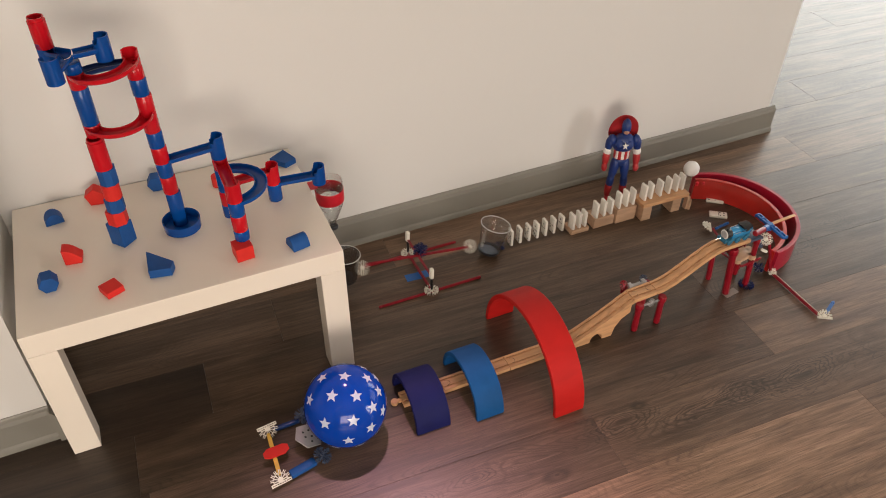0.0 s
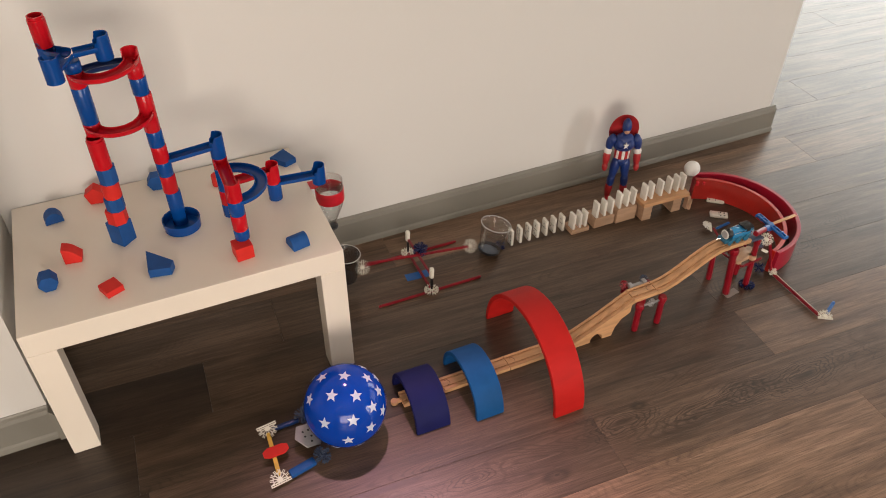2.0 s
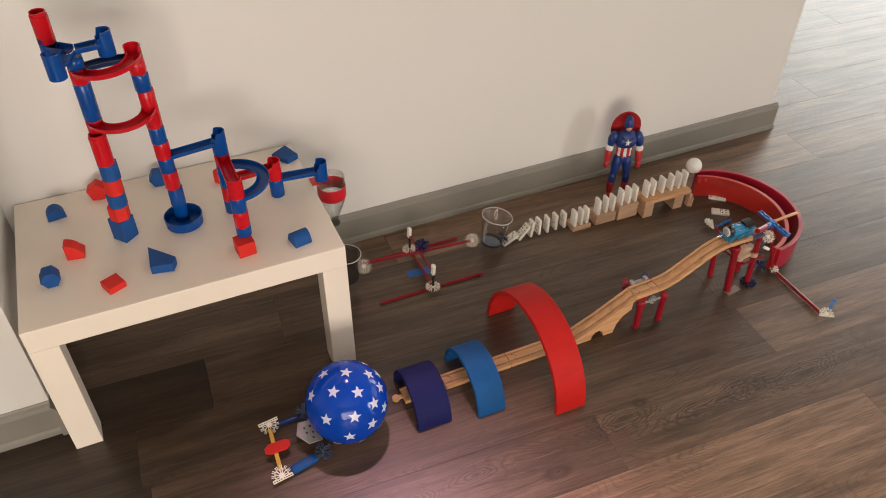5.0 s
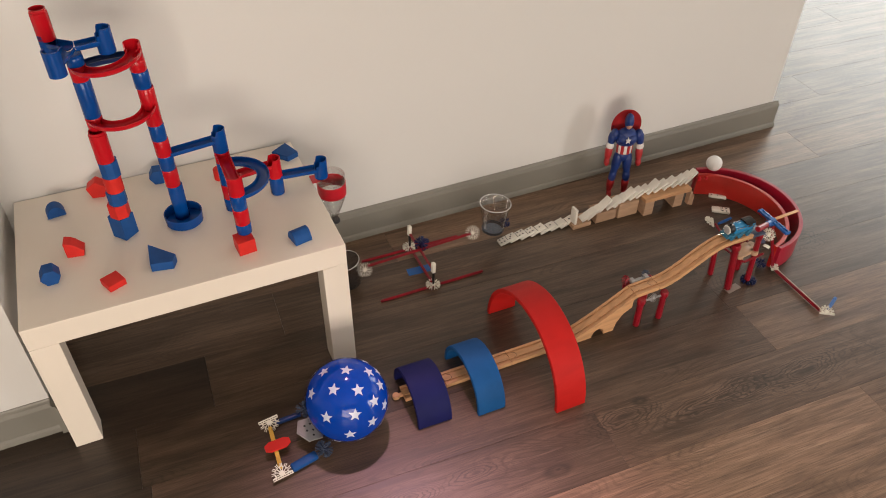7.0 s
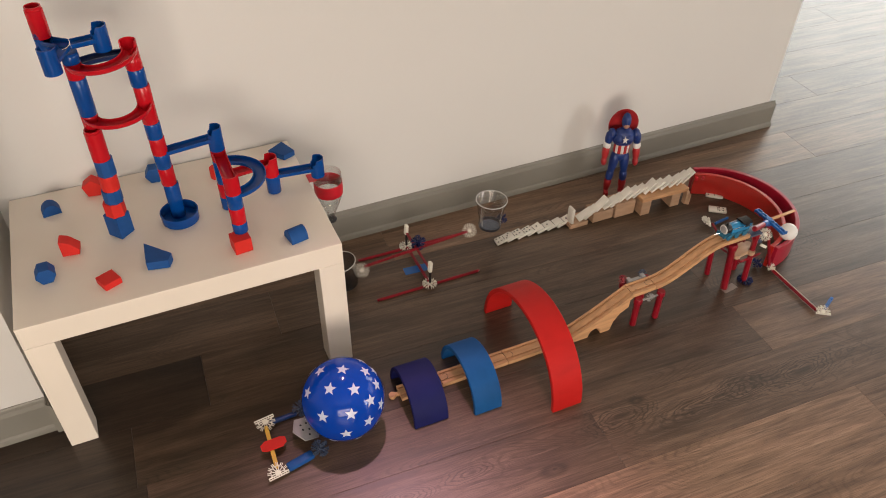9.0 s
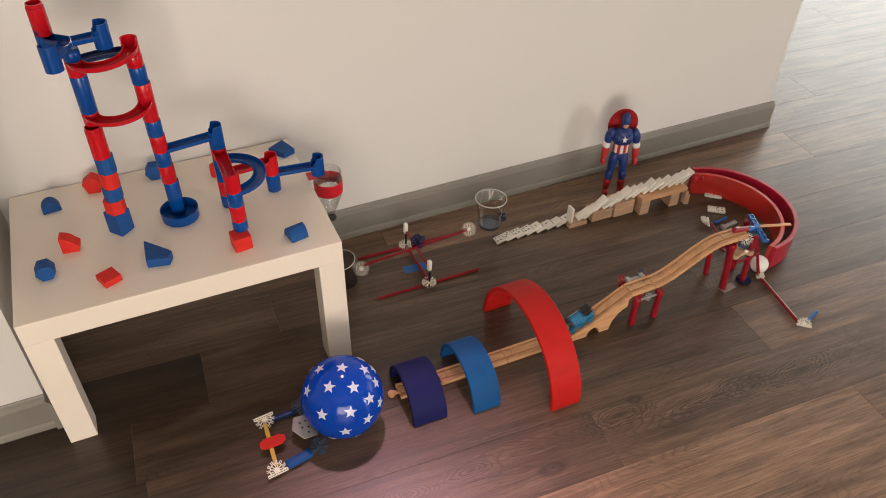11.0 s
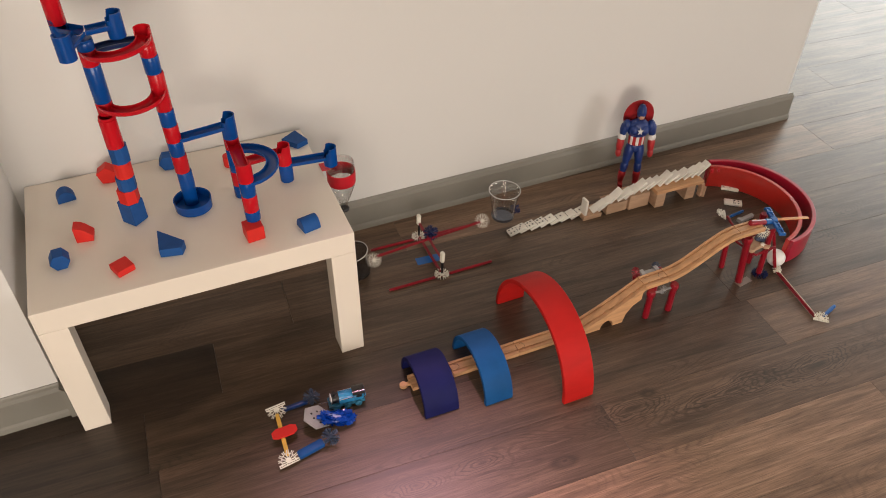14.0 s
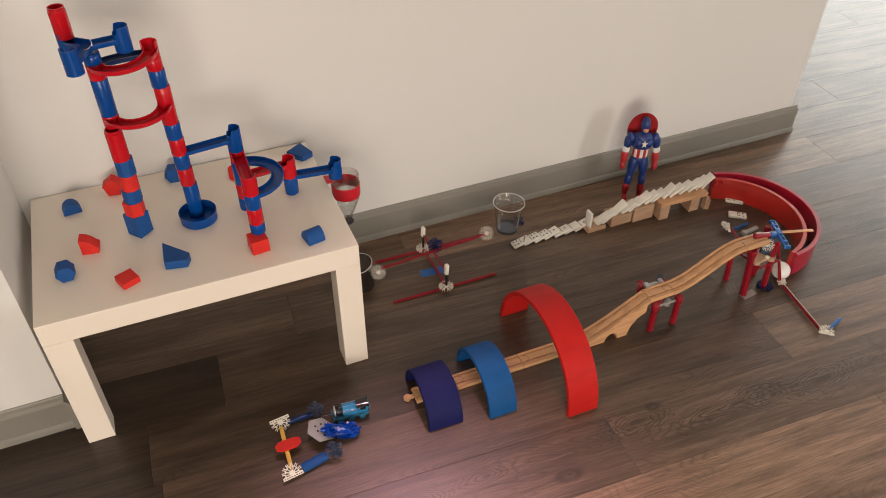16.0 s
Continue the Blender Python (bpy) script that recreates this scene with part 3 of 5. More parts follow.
# lower columns and their troughs
DX, DY, CX, CY, EX, EY = 0.489, -0.235, 0.489, -0.382, 0.606, -0.215
for z0, z1, ma in ((TOP, 0.43, M_BLUE), (0.43, 0.47, M_RED), (0.47, 0.532, M_BLUE), (0.532, 0.562, M_RED)):
    tube(DX, DY, z0, z1, ma)
cup_tall(DX, DY, 0.562, 0.62, M_BLUE, 178)
channel([(BX + 0.01, BY, 0.578), (DX - 0.01, DY, 0.592)], M_BLUE)
for z0, z1, ma in ((0.4316, 0.458, M_BLUE), (0.458, 0.5, M_RED), (0.5, 0.538, M_BLUE)):
    tube(CX, CY, z0, z1, ma)
cup_tall(CX, CY, 0.538, 0.586, M_RED, 90)
channel([(DX, DY - 0.008, 0.557), (CX, CY + 0.008, 0.558)], M_RED)
channel(arc_path((CX + DX) / 2, (CY + DY) / 2, (DY - CY) / 2, -88, 88, 0.532, 0.525), M_BLUE)
channel([(DX + 0.01, DY, 0.485), (EX - 0.01, EY, 0.478)], M_RED)
tube(EX, EY, TOP, 0.444, M_BLUE)
cup_tall(EX, EY, 0.444, 0.497, M_RED, 190)
channel([(EX + 0.01, EY, 0.442), (0.709, EY, 0.436)], M_BLUE)
cup_tall(0.72, EY, 0.411, 0.463, M_BLUE, 180)

# ---- bottle funnel at the table's edge ----
FUN = thing("bottle_funnel", pose(0.7475, -0.2, 0.241), "upturned cut clear bottle with red tape, taped to the table", "funnel")
prof = [(0.0105, 0), (0.0105, 0.022), (0.013, 0.032), (0.024, 0.06), (0.033, 0.085), (0.036, 0.105), (0.0365, 0.158)]
part("bottle", Geo().turn(prof + [(r - 0.0008, z) for r, z in reversed(prof)], 32, closed=True), M_CLEAR, FUN).visible_shadow = False
part("tape_band", Geo().turn([(0.0368, 0.098), (0.0372, 0.1), (0.0376, 0.134), (0.0368, 0.135), (0.0366, 0.134), (0.0362, 0.1)], 32, closed=True), M_TAPE, FUN, "red adhesive tape round the bottle")
part("neck_ring", Geo().turn([(0.011, 0.004), (0.014, 0.005), (0.014, 0.009), (0.011, 0.01)], 24), M_SMOKE_SOLID, FUN, "dark ring round the bottle neck")
part("tape_strip", Geo().box(0.02, 0.035, 0.0012, pose(-0.0425, 0.0, 0.1555)), M_TAPE, FUN, "strip of red tape on the tabletop edge")


# ---- construction-toy connectors ----
def snowflake(r=0.012, t=0.006, arms=8, half=False):
    """A connector: a hub, spokes and forked tips in one plane; half: a fan on a straight ribbed bar."""
    g = Geo().turn([(r * 0.26, -t / 2), (r * 0.3, 0), (r * 0.26, t / 2)], 10)
    for i in range(arms):
        a = math.pi * i / (arms - 1) if half else 2 * math.pi * i / arms
        m = Matrix.Rotation(a, 4, "Z")
        g.box(r * 0.5, r * 0.085, t * 0.7, m @ pose(r * 0.5, 0, 0))
        for s in (-1, 1):
            g.box(r * 0.4, r * 0.065, t, m @ pose(r * 0.82, s * r * 0.14, 0, 0, 0, s * 12))
    if half:
        for y in (-0.2, -0.4):
            g.box(r * 2.1, r * 0.1, t * 0.9, pose(0, y * r, 0))
        for k in range(9):
            g.box(r * 0.06, r * 0.24, t * 0.7, pose((k - 4) * r * 0.25, -0.3 * r, 0))
    return g


def spider(r=0.014):
    """A three-dimensional connector: crossed thin snowflakes with slender open arms."""
    g = Geo().turn([(r * 0.22, -r * 0.22), (r * 0.26, 0), (r * 0.22, r * 0.22)], 10)
    for rx, ry in ((0, 0), (90, 0), (0, 90)):
        for i in range(8):
            m = pose(0, 0, 0, rx, ry) @ Matrix.Rotation(math.pi * (i + 0.25) / 4, 4, "Z")
            g.box(r * 0.5, r * 0.07, r * 0.14, m @ pose(r * 0.45, 0, 0))
            for s in (-1, 1):
                g.box(r * 0.36, r * 0.06, r * 0.16, m @ pose(r * 0.83, s * r * 0.12, 0, 0, 0, s * 16))
    return g


# ---- seesaw ----
STAND = thing("seesaw_stand", pose(0.99, -0.21, 0), "red rod stand with white connectors, on the floor", "toy stand")


def at(ob, x, y, z, rx=0, ry=0, rz=0):
    """A pose in the thing's space from a place in the room."""
    return ob.matrix_basis.inverted() @ pose(x, y, z, rx, ry, rz)


def rod_in(ob, name, a, b, r, ma, label=""):
    inv = ob.matrix_basis.inverted()
    return part(name, Geo().knex(inv @ Vector(a), inv @ Vector(b), r), ma, ob, label)


rod_in(STAND, "rod", (0.828, -0.305, 0.0045), (1.151, -0.305, 0.0045), 0.0042, M_ROD_RED)
rod_in(STAND, "rod", (0.835, -0.123, 0.0045), (1.15, -0.128, 0.0045), 0.0042, M_ROD_RED)
rod_in(STAND, "rod", (0.99, -0.3, 0.012), (0.99, -0.13, 0.012), 0.0038, M_ROD_RED)
for y in (-0.306, -0.124):
    part("connector", snowflake(0.021, 0.007), M_WHITE_PL, STAND, "white plastic snowflake connector", at(STAND, 0.99, y, 0.0115))
    rod_in(STAND, "post", (0.991, y, 0.014), (0.991, y, 0.058), 0.0034, M_BLACK_PL, "black upright rod")
    part("clip", Geo().box(0.01, 0.014, 0.036, None, 0.002).box(0.013, 0.006, 0.006, pose(0, 0, 0.012)).box(0.013, 0.006, 0.006, pose(0, 0, 0)).box(0.013, 0.006, 0.006, pose(0, 0, -0.012)), M_WHITE_PL, STAND, "white ribbed clip", at(STAND, 0.991, y, 0.076, 6))
rod_in(STAND, "axle", (0.991, -0.31, 0.065), (0.991, -0.118, 0.065), 0.0034, M_ROD_RED)
tp = tagged(put("masking_tape", Geo().box(0.07, 0.03, 0.0006, None), M_ROD_BLUE, m=pose(0.98, -0.222, 0.0005, 0, 0, -4)), "strip of blue masking tape stuck to the floor", "tape")

PIVOT = Vector((0.991, -0.205, 0.065))
ARM = thing("seesaw", pose(*PIVOT), "red rod seesaw carrying a plastic cup at either end", "toy lever")
LEFT, RIGHT = Vector((-0.173, 0.0, 0.0)), Vector((0.173, 0.0, 0.0))
part("rod", Geo().knex((-0.163, -0.004, 0.002), (0.165, -0.004, 0.002), 0.0034), M_ROD_RED, ARM)
part("rod", Geo().knex((-0.163, 0.004, -0.003), (0.165, 0.004, -0.003), 0.0034), M_ROD_RED, ARM)
for x in (LEFT.x, RIGHT.x):
    part("connector", snowflake(0.0215, 0.007, 10), M_WHITE_PL, ARM, "white plastic snowflake connector", pose(x, 0, -0.012 if x < 0 else 0, 52, 0, -14))
part("hub_connector", spider(0.0235), M_NAVY_PL, ARM, "navy plastic spider connector", pose(0.012, 0.012, 0.008, 15, 20, 10))


def cup(name, x, y, z, r0, r1, h, ma, base_ma, label):
    c = thing(name, pose(x, y, z), label, "cup")
    prof = [(r0, 0.0), (r0 + 0.0005, 0.006), (r1, h - 0.004), (r1 + 0.0016, h - 0.002), (r1 + 0.0016, h), (r1 + 0.0003, h), (r1 - 0.0009, h - 0.004), (r0 - 0.0008, 0.004), (r0 - 0.001, 0.0)]
    part("wall", Geo().turn(prof, 40, closed=True), ma, c).visible_shadow = False
    part("base", Geo().turn([(r0 * 0.98, 0.0), (r0 * 0.98, 0.0015), (0, 0.0025)], 40), base_ma, c, "smoky base of the cup")
    part("rim", Geo().turn([(r1 + 0.0005, h - 0.0018), (r1 + 0.0022, h - 0.001), (r1 + 0.0016, h + 0.0004), (r1 - 0.0004, h)], 40, closed=True), M_RIM, c, "thick glossy cup rim")
    return c


CUP_R = cup("plastic_cup", 1.218, -0.22, 0.0165, 0.0305, 0.045, 0.099, M_CLEAR, M_GREYCUP, "clear plastic cup with a blue-grey base, on the seesaw")
part("collar", Geo().turn([(0.0315, 0.001), (0.0335, 0.002), (0.0345, 0.01), (0.0328, 0.01)], 40, closed=True), M_SMOKE_SOLID, CUP_R, "dark band round the cup's foot")
part("connector", spider(0.0165), M_NAVY_PL, CUP_R, "navy plastic spider connector", pose(0.048, 0.012, 0.006, 20, 10, 30))
CUP_L = cup("plastic_cup", 0.764, -0.21, 0.06, 0.033, 0.041, 0.088, M_SMOKE, M_BLACK_PL, "smoky plastic cup with a dark base, on the seesaw")

# ---- dominoes on wooden steps ----
DOMS = []


def domino():
    ob = thing("domino", Matrix.Identity(4), "white domino tile standing in a row", "domino", "dominoes in the row")
    part("tile", Geo().box(0.0085, 0.027, 0.056, pose(0, 0, 0.028), 0.0013), M_DOMINO, ob)
    return ob


def pip_set(ob, spots):
    part("divider", Geo().box(0.0006, 0.02, 0.0014, pose(-0.0044, 0, 0.028)), M_BLACK_PL, ob, "black dividing line")
    for u, v in spots:
        part("pip", Geo().turn([(0.0029, 0), (0.0022, 0.0004)], 8), M_BLACK_PL, ob, "black pip", pose(-0.00445, u, v, 0, -90, 0))


TWO = [(-0.007, 0.007), (0.007, 0.018)]
THREE = TWO + [(0.0, 0.0125)]
FOUR = TWO + [(0.007, 0.007), (-0.007, 0.018)]
first = domino()
spots = [(FOUR, THREE), (FOUR, FOUR), (TWO, FOUR), (THREE, [(0, 0.0125)]), ([], [(0, 0.0125)]), (TWO, []), ([], [(0, 0.0125)])]
row = [(1.306 + 0.0305 * k, -0.2 + 0.001 * (k % 2), 0.0, (k * 37 % 7) - 3) for k in range(7)]
row += [(x, -0.226, 0.0165, a) for x, a in ((1.511, 3), (1.535, -3), (1.555, 1))]
row += [(x, -0.228, 0.0385, a) for x, a in ((1.594, 1), (1.623, -3), (1.648, 2))]
row += [(x, -0.23, 0.0535, a) for x, a in ((1.677, -2), (1.704, 2), (1.73, -1))]
row += [(x, -0.24, 0.0655, a) for x, a in ((1.765, 2), (1.79, -2), (1.826, 1), (1.861, -2), (1.89, 2), (1.914, 0))]
for k, (x, y, z, a) in enumerate(row):
    ob = first if k == 0 else copy_thing(first, Matrix.Identity(4))
    ob.matrix_basis = pose(x, y, z, 0, 0, a)
    DOMS.append(ob)
for k in range(7):
    pip_set(DOMS[k], [(u, v) for u, v in spots[k][0]] + [(u, v + 0.029) for u, v in spots[k][1]])


def step_block(x0, x1, y0, y1, h, label):
    return tagged(put("step_block", Geo().box(x1 - x0, y1 - y0, h, None, 0.001), M_WOOD2, m=pose((x0 + x1) / 2, (y0 + y1) / 2, h / 2), smooth=False), label, "toy block", "wooden steps under the dominoes")


step_block(1.503, 1.568, -0.243, -0.193, 0.016, "thin plain wooden block carrying dominoes")
step_block(1.586, 1.661, -0.243, -0.193, 0.038, "plain wooden block carrying dominoes")
step_block(1.665, 1.74, -0.249, -0.194, 0.053, "tall plain wooden block carrying dominoes")
bench = tagged(put("bench_board", Geo().box(0.178, 0.062, 0.013, None, 0.0012), M_WOOD, m=pose(1.838, -0.243, 0.0585, 0, 0, -1.5), smooth=False), "plain wooden board bridging two blocks", "toy block")
for x in (1.768, 1.885):
    tagged(put("pillar_block", Geo().box(0.034, 0.05, 0.0515, None, 0.001), M_WOOD2, m=pose(x, -0.247, 0.02575, 0, 0, -2), smooth=False), "plain wooden block under the board", "toy block")
tagged(put("track_stub", Geo().box(0.012, 0.018, 0.05, None, 0.002).turn([(0.006, -0.025), (0.006, 0.012)], 12, pose(0.007, -0.008, 0)), M_WOOD2, m=pose(1.927, -0.27, 0.025), smooth=False), "short wooden piece standing beside the board", "toy block")
for x, y, z, rz, sp in ((2.043, -0.28, 0.0, -38, [(-0.007, 0.008), (0.007, 0.018), (0, 0.038)]), (2.0, -0.35, 0.0, -36, [(0.007, 0.033), (-0.007, 0.033), (0.007, 0.045), (-0.007, 0.045)])):
    d = copy_thing(DOMS[-1], pose(x, y, 0.0044, 0, 90, rz) @ pose(0, 0, -0.028))
    tagged(d, "white domino tile lying flat on the floor", group="loose dominoes")
    pip_set(d, sp)


# ---- doll ----
def doll():
    """A standing toy figure as one plain mesh, coloured zone by zone."""
    g, zones = Geo(), []

    def zone(k):
        zones.extend([k] * (len(g.f) - len(zones)))

    def blob(c, r, k, n=14, rot=(0, 0, 0)):
        prof = [(max(math.sin(math.pi * i / 10), 0.0), -math.cos(math.pi * i / 10)) for i in range(11)]
        g.turn(prof, n, pose(*c, *rot) @ Matrix.Diagonal((*r, 1)))
        zone(k)

    def limb(a, b, ra, rb, k):
        a, b = Vector(a), Vector(b)
        q = Matrix.Translation(a) @ (b - a).to_track_quat("Z", "Y").to_matrix().to_4x4()
        le = (b - a).length
        g.turn([(ra * 0.5, -ra * 0.6), (ra * 0.9, -ra * 0.2), (ra, le * 0.2), ((ra + rb) * 0.54, le * 0.5), (rb, le * 0.85), (rb * 0.8, le + rb * 0.3)], 12, q)
        zone(k)

    for s in (-1, 1):
        limb((s * 0.018, 0, 0.145), (s * 0.027, -0.002, 0.085), 0.02, 0.0145, 0)
        limb((s * 0.027, -0.002, 0.083), (s * 0.03, 0.0, 0.05), 0.0155, 0.014, 0)
        limb((s * 0.03, 0.0, 0.052), (s * 0.032, 0.002, 0.01), 0.016, 0.012, 1)
        g.box(0.02, 0.042, 0.014, pose(s * 0.033, -0.008, 0.007, 0, 0, s * 10), 0.004)
        zone(1)
        blob((s * 0.048, 0, 0.222), (0.0175, 0.018, 0.02), 0)
        limb((s * 0.055, 0, 0.22), (s * 0.06, 0.0, 0.188), 0.0165, 0.013, 0)
        limb((s * 0.06, 0.0, 0.189), (s * 0.0615, -0.002, 0.176), 0.0155, 0.015, 2)
        limb((s * 0.0615, -0.002, 0.175), (s * 0.064, -0.006, 0.14), 0.015, 0.013, 1)
        blob((s * 0.065, -0.009, 0.128), (0.012, 0.014, 0.016), 1)
    blob((0, 0, 0.148), (0.031, 0.021, 0.022), 0)
    blob((0, -0.001, 0.213), (0.047, 0.028, 0.034), 0)
    blob((-0.017, -0.012, 0.214), (0.024, 0.022, 0.019), 0)
    blob((0.017, -0.012, 0.214), (0.024, 0.022, 0.019), 0)
    for i in range(7):
        a = -75 + 25 * i
        g.box(0.0135, 0.012, 0.034, pose(0.027 * math.sin(radians(a)), -0.0155 * math.cos(radians(a)), 0.176, 0, 0, a), 0.003)
        zone(1 if i % 2 == 0 else 2)
    g.turn([(0.026, 0.158), (0.0275, 0.162), (0.03, 0.192), (0.026, 0.196)], 18, Matrix.Diagonal((1, 0.62, 1, 1)))
    zone(0)
    g.turn([(0.0275, 0.158), (0.029, 0.16), (0.029, 0.165), (0.0275, 0.167)], 18, Matrix.Diagonal((1, 0.68, 1, 1)))
    zone(1)
    star = [((0.0125 if k % 2 == 0 else 0.005) * math.sin(math.pi * k / 5), (0.0125 if k % 2 == 0 else 0.005) * math.cos(math.pi * k / 5)) for k in range(10)]
    g.prism(star[::-1], 0.006, pose(0, -0.0295, 0.217, 80))
    zone(2)
    blob((0, 0, 0.246), (0.012, 0.012, 0.014), 0)
    blob((0, -0.002, 0.271), (0.0185, 0.0215, 0.0265), 0)
    blob((0, -0.008, 0.2605), (0.0135, 0.0165, 0.0125), 3)
    g.turn([(0.0, 0.02), (0.03, 0.017), (0.058, 0.004), (0.06, 0.0), (0.057, 0.0), (0.03, 0.012), (0, 0.015)], 32, pose(0, 0.03, 0.24, -82))
    zone(1)
    ob = put("toy_figure", g, None, m=pose(1.741, -0.126, 0.0, 0, 0, -24))
    for ma in (M_DOLL_B, M_DOLL_R, M_DOLL_W, M_DOLL_S):
        ob.data.materials.append(ma)
    ob.data.polygons.foreach_set("material_index", zones)
    ob.matrix_basis = ob.matrix_basis @ Matrix.Diagonal((0.79, 0.9, 1.03, 1))
    return tagged(ob, "blue, red and white plastic toy figure standing by the wall", "doll")


doll()


# ---- wooden arches ----
def arch(name, x0, x1, yc, r, t, ma, label, rz=0.0):
    n = 40
    w, b = (x1 - x0) / 2, 0.0016
    rings = []
    for x, d in ((-w, b), (-w + b, 0), (w - b, 0), (w, b)):
        o = [((r - d) * math.cos(math.pi * i / n), (r - d) * math.sin(math.pi * i / n)) for i in range(n + 1)]
        k = [((r - t + d) * math.cos(math.pi * i / n), (r - t + d) * math.sin(math.pi * i / n)) for i in range(n, -1, -1)]
        rings.append([(x, y, z) for y, z in o + k])
    m = 2 * n + 2
    verts = [p for ring in rings for p in ring]
    faces = []
    for j in range(3):
        faces += [(j * m + i, (j + 1) * m + i, (j + 1) * m + (i + 1) % m, j * m + (i + 1) % m) for i in range(m)]
    for j, flip in ((0, False), (3, True)):
        for i in range(n):
            q = (j * m + i, j * m + i + 1, j * m + m - 2 - i, j * m + m - 1 - i)
            faces.append(tuple(reversed(q)) if flip else q)
    g = Geo().add(verts, faces)
    return tagged(put(name, g, ma, m=pose((x0 + x1) / 2, yc, 0, 0, 0, rz)), label, "wooden arch", "arches over the track")


arch("wooden_arch", 1.09, 1.173, -0.65, 0.193, 0.0125, M_WRED, "large red painted wooden arch standing over the track")
arch("wooden_arch", 0.91, 0.984, -0.669, 0.105, 0.0115, M_WBLUE, "mid-blue painted wooden arch standing over the track")
arch("wooden_arch", 0.761, 0.849, -0.664, 0.0895, 0.0115, M_WNAVY, "small navy painted wooden arch standing over the track", -1)


def lying_arch(name, cx, cy, r, t, h, a0, a1, ma, label):
    n = 48
    g = Geo()
    verts, faces = [], []
    b = 0.0016
    sec = [(r - b, 0), (r, b), (r, h - b), (r - b, h), (r - t + b, h), (r - t, h - b), (r - t, b), (r - t + b, 0)]
    k = len(sec)
    for i in range(n + 1):
        a = radians(a0 + (a1 - a0) * i / n)
        verts += [(q * math.cos(a), q * math.sin(a), z) for q, z in sec]
    for i in range(n):
        faces += [(i * k + j, (i + 1) * k + j, (i + 1) * k + (j + 1) % k, i * k + (j + 1) % k) for j in range(k)]
    faces += [tuple(range(k)), tuple(n * k + j for j in reversed(range(k)))]
    g.add(verts, faces)
    bm = bmesh.new()
    me = mesh(name, g.v, g.f)
    bm.from_mesh(me)
    bmesh.ops.recalc_face_normals(bm, faces=bm.faces)
    bm.to_mesh(me)
    bm.free()
    me.polygons.foreach_set("use_smooth", [True] * len(me.polygons))
    me.set_sharp_from_angle(angle=radians(38))
    me.materials.append(ma)
    ob = new(name, me)
    ob.matrix_basis = pose(cx, cy, 0)
    return tagged(ob, label, "wooden arch", "arches lying as a ball channel")


lying_arch("wooden_arch", 1.905, -0.425, 0.212, 0.0125, 0.08, 69, -76, M_SATIN_RED, "red painted wooden arch lying on its side, inner channel wall")
lying_arch("wooden_arch", 1.95, -0.419, 0.2225, 0.0125, 0.08, 78, -87, M_CRIMSON, "crimson painted wooden arch lying on its side, outer channel wall")
tagged(put("tape_tab", Geo().box(0.03, 0.005, 0.02, None, 0.0015).box(0.01, 0.012, 0.014, pose(-0.012, -0.006, -0.004), 0.002).box(0.008, 0.01, 0.01, pose(0.01, -0.005, -0.002), 0.002), M_TAPE, m=pose(1.994, -0.2425, 0.07, 0, 0, -25)), "red tape tab on the channel's end", "tape")
BALL = tagged(put("ball", Geo().turn([(0.026 * math.sin(math.pi * i / 24), -0.026 * math.cos(math.pi * i / 24)) for i in range(25)], 36), M_BALL, m=pose(1.975, -0.209, 0.106)), "small matt white plastic ball", "ball")

# ---- train track ----
TY = -0.64
SECTION = [(-0.0215, -0.012), (0.0215, -0.012), (0.0215, 0), (0.0145, 0), (0.0145, -0.003), (0.0085, -0.003), (0.0085, 0), (-0.0085, 0), (-0.0085, -0.003), (-0.0145, -0.003), (-0.0145, 0), (-0.0215, 0)]


def track(label, path):
    x0, z0 = path[0]
    ob = thing("track_piece", pose(x0, TY, max(0.0, z0 - 0.012)), label, "toy track", "wooden train track")
    inv = ob.matrix_basis.inverted()
    g = Geo().sweep([inv @ Vector((x, TY, z)) for x, z in path], SECTION)
    part("rail_bed", g, M_WOOD, ob, smooth=False)
    return ob


def smooth_path(x0, z0, x1, z1, n=20):
    return [(x0 + (x1 - x0) * i / n, z0 + (z1 - z0) * (3 * (i / n) ** 2 - 2 * (i / n) ** 3)) for i in range(n + 1)]


tk = track("short flat beech track piece with a peg end", [(0.762, 0.0125), (0.872, 0.0125)])
part("peg", Geo().box(0.014, 0.008, 0.009, pose(-0.008, 0, 0.006)).turn([(0.0085, 0), (0.0095, 0.002), (0.0095, 0.009), (0.0085, 0.011)], 16, pose(-0.018, 0, 0.0005)), M_WOOD, tk)
track("flat beech track piece between two arches", [(0.874, 0.0125), (1.06, 0.0125)])


def seam(x, z, way):
    """The dark keyhole seam where a round peg enters the next piece; way: 1 or -1 along the track."""
    g, r, w = Geo(), 0.0085, 0.0004
    pts = [(0.0145 + r * math.cos(radians(a + 180)), r * math.sin(radians(a))) for a in range(70, 291, 15)]
    g.sweep([(px * way, py, 0.0002) for px, py in pts], [(-w, -0.0002), (w, -0.0002), (w, 0.0002), (-w, 0.0002)])
    return tagged(put("track_joint", g, M_BLACK_PL, m=pose(x, TY, z)), "dark keyhole seam of a peg joint in the track", "track joint")


for x in (0.873, 1.061):
    seam(x, 0.0127, 1)
RAMP1 = track("beech ramp track piece with an arched cutout", smooth_path(1.062, 0.0125, 1.225, 0.0126, 4) + [(1.225 + 0.205 * i / 16, 0.0126 + 0.1 * ((i / 16) ** 1.25 if i < 12 else (i / 16) ** 1.25)) for i in range(1, 17)])
inv = RAMP1.matrix_basis.inverted()


def ramp_z(x):
    return 0.0126 + 0.1 * max(0, (x - 1.225) / 0.205) ** 1.25


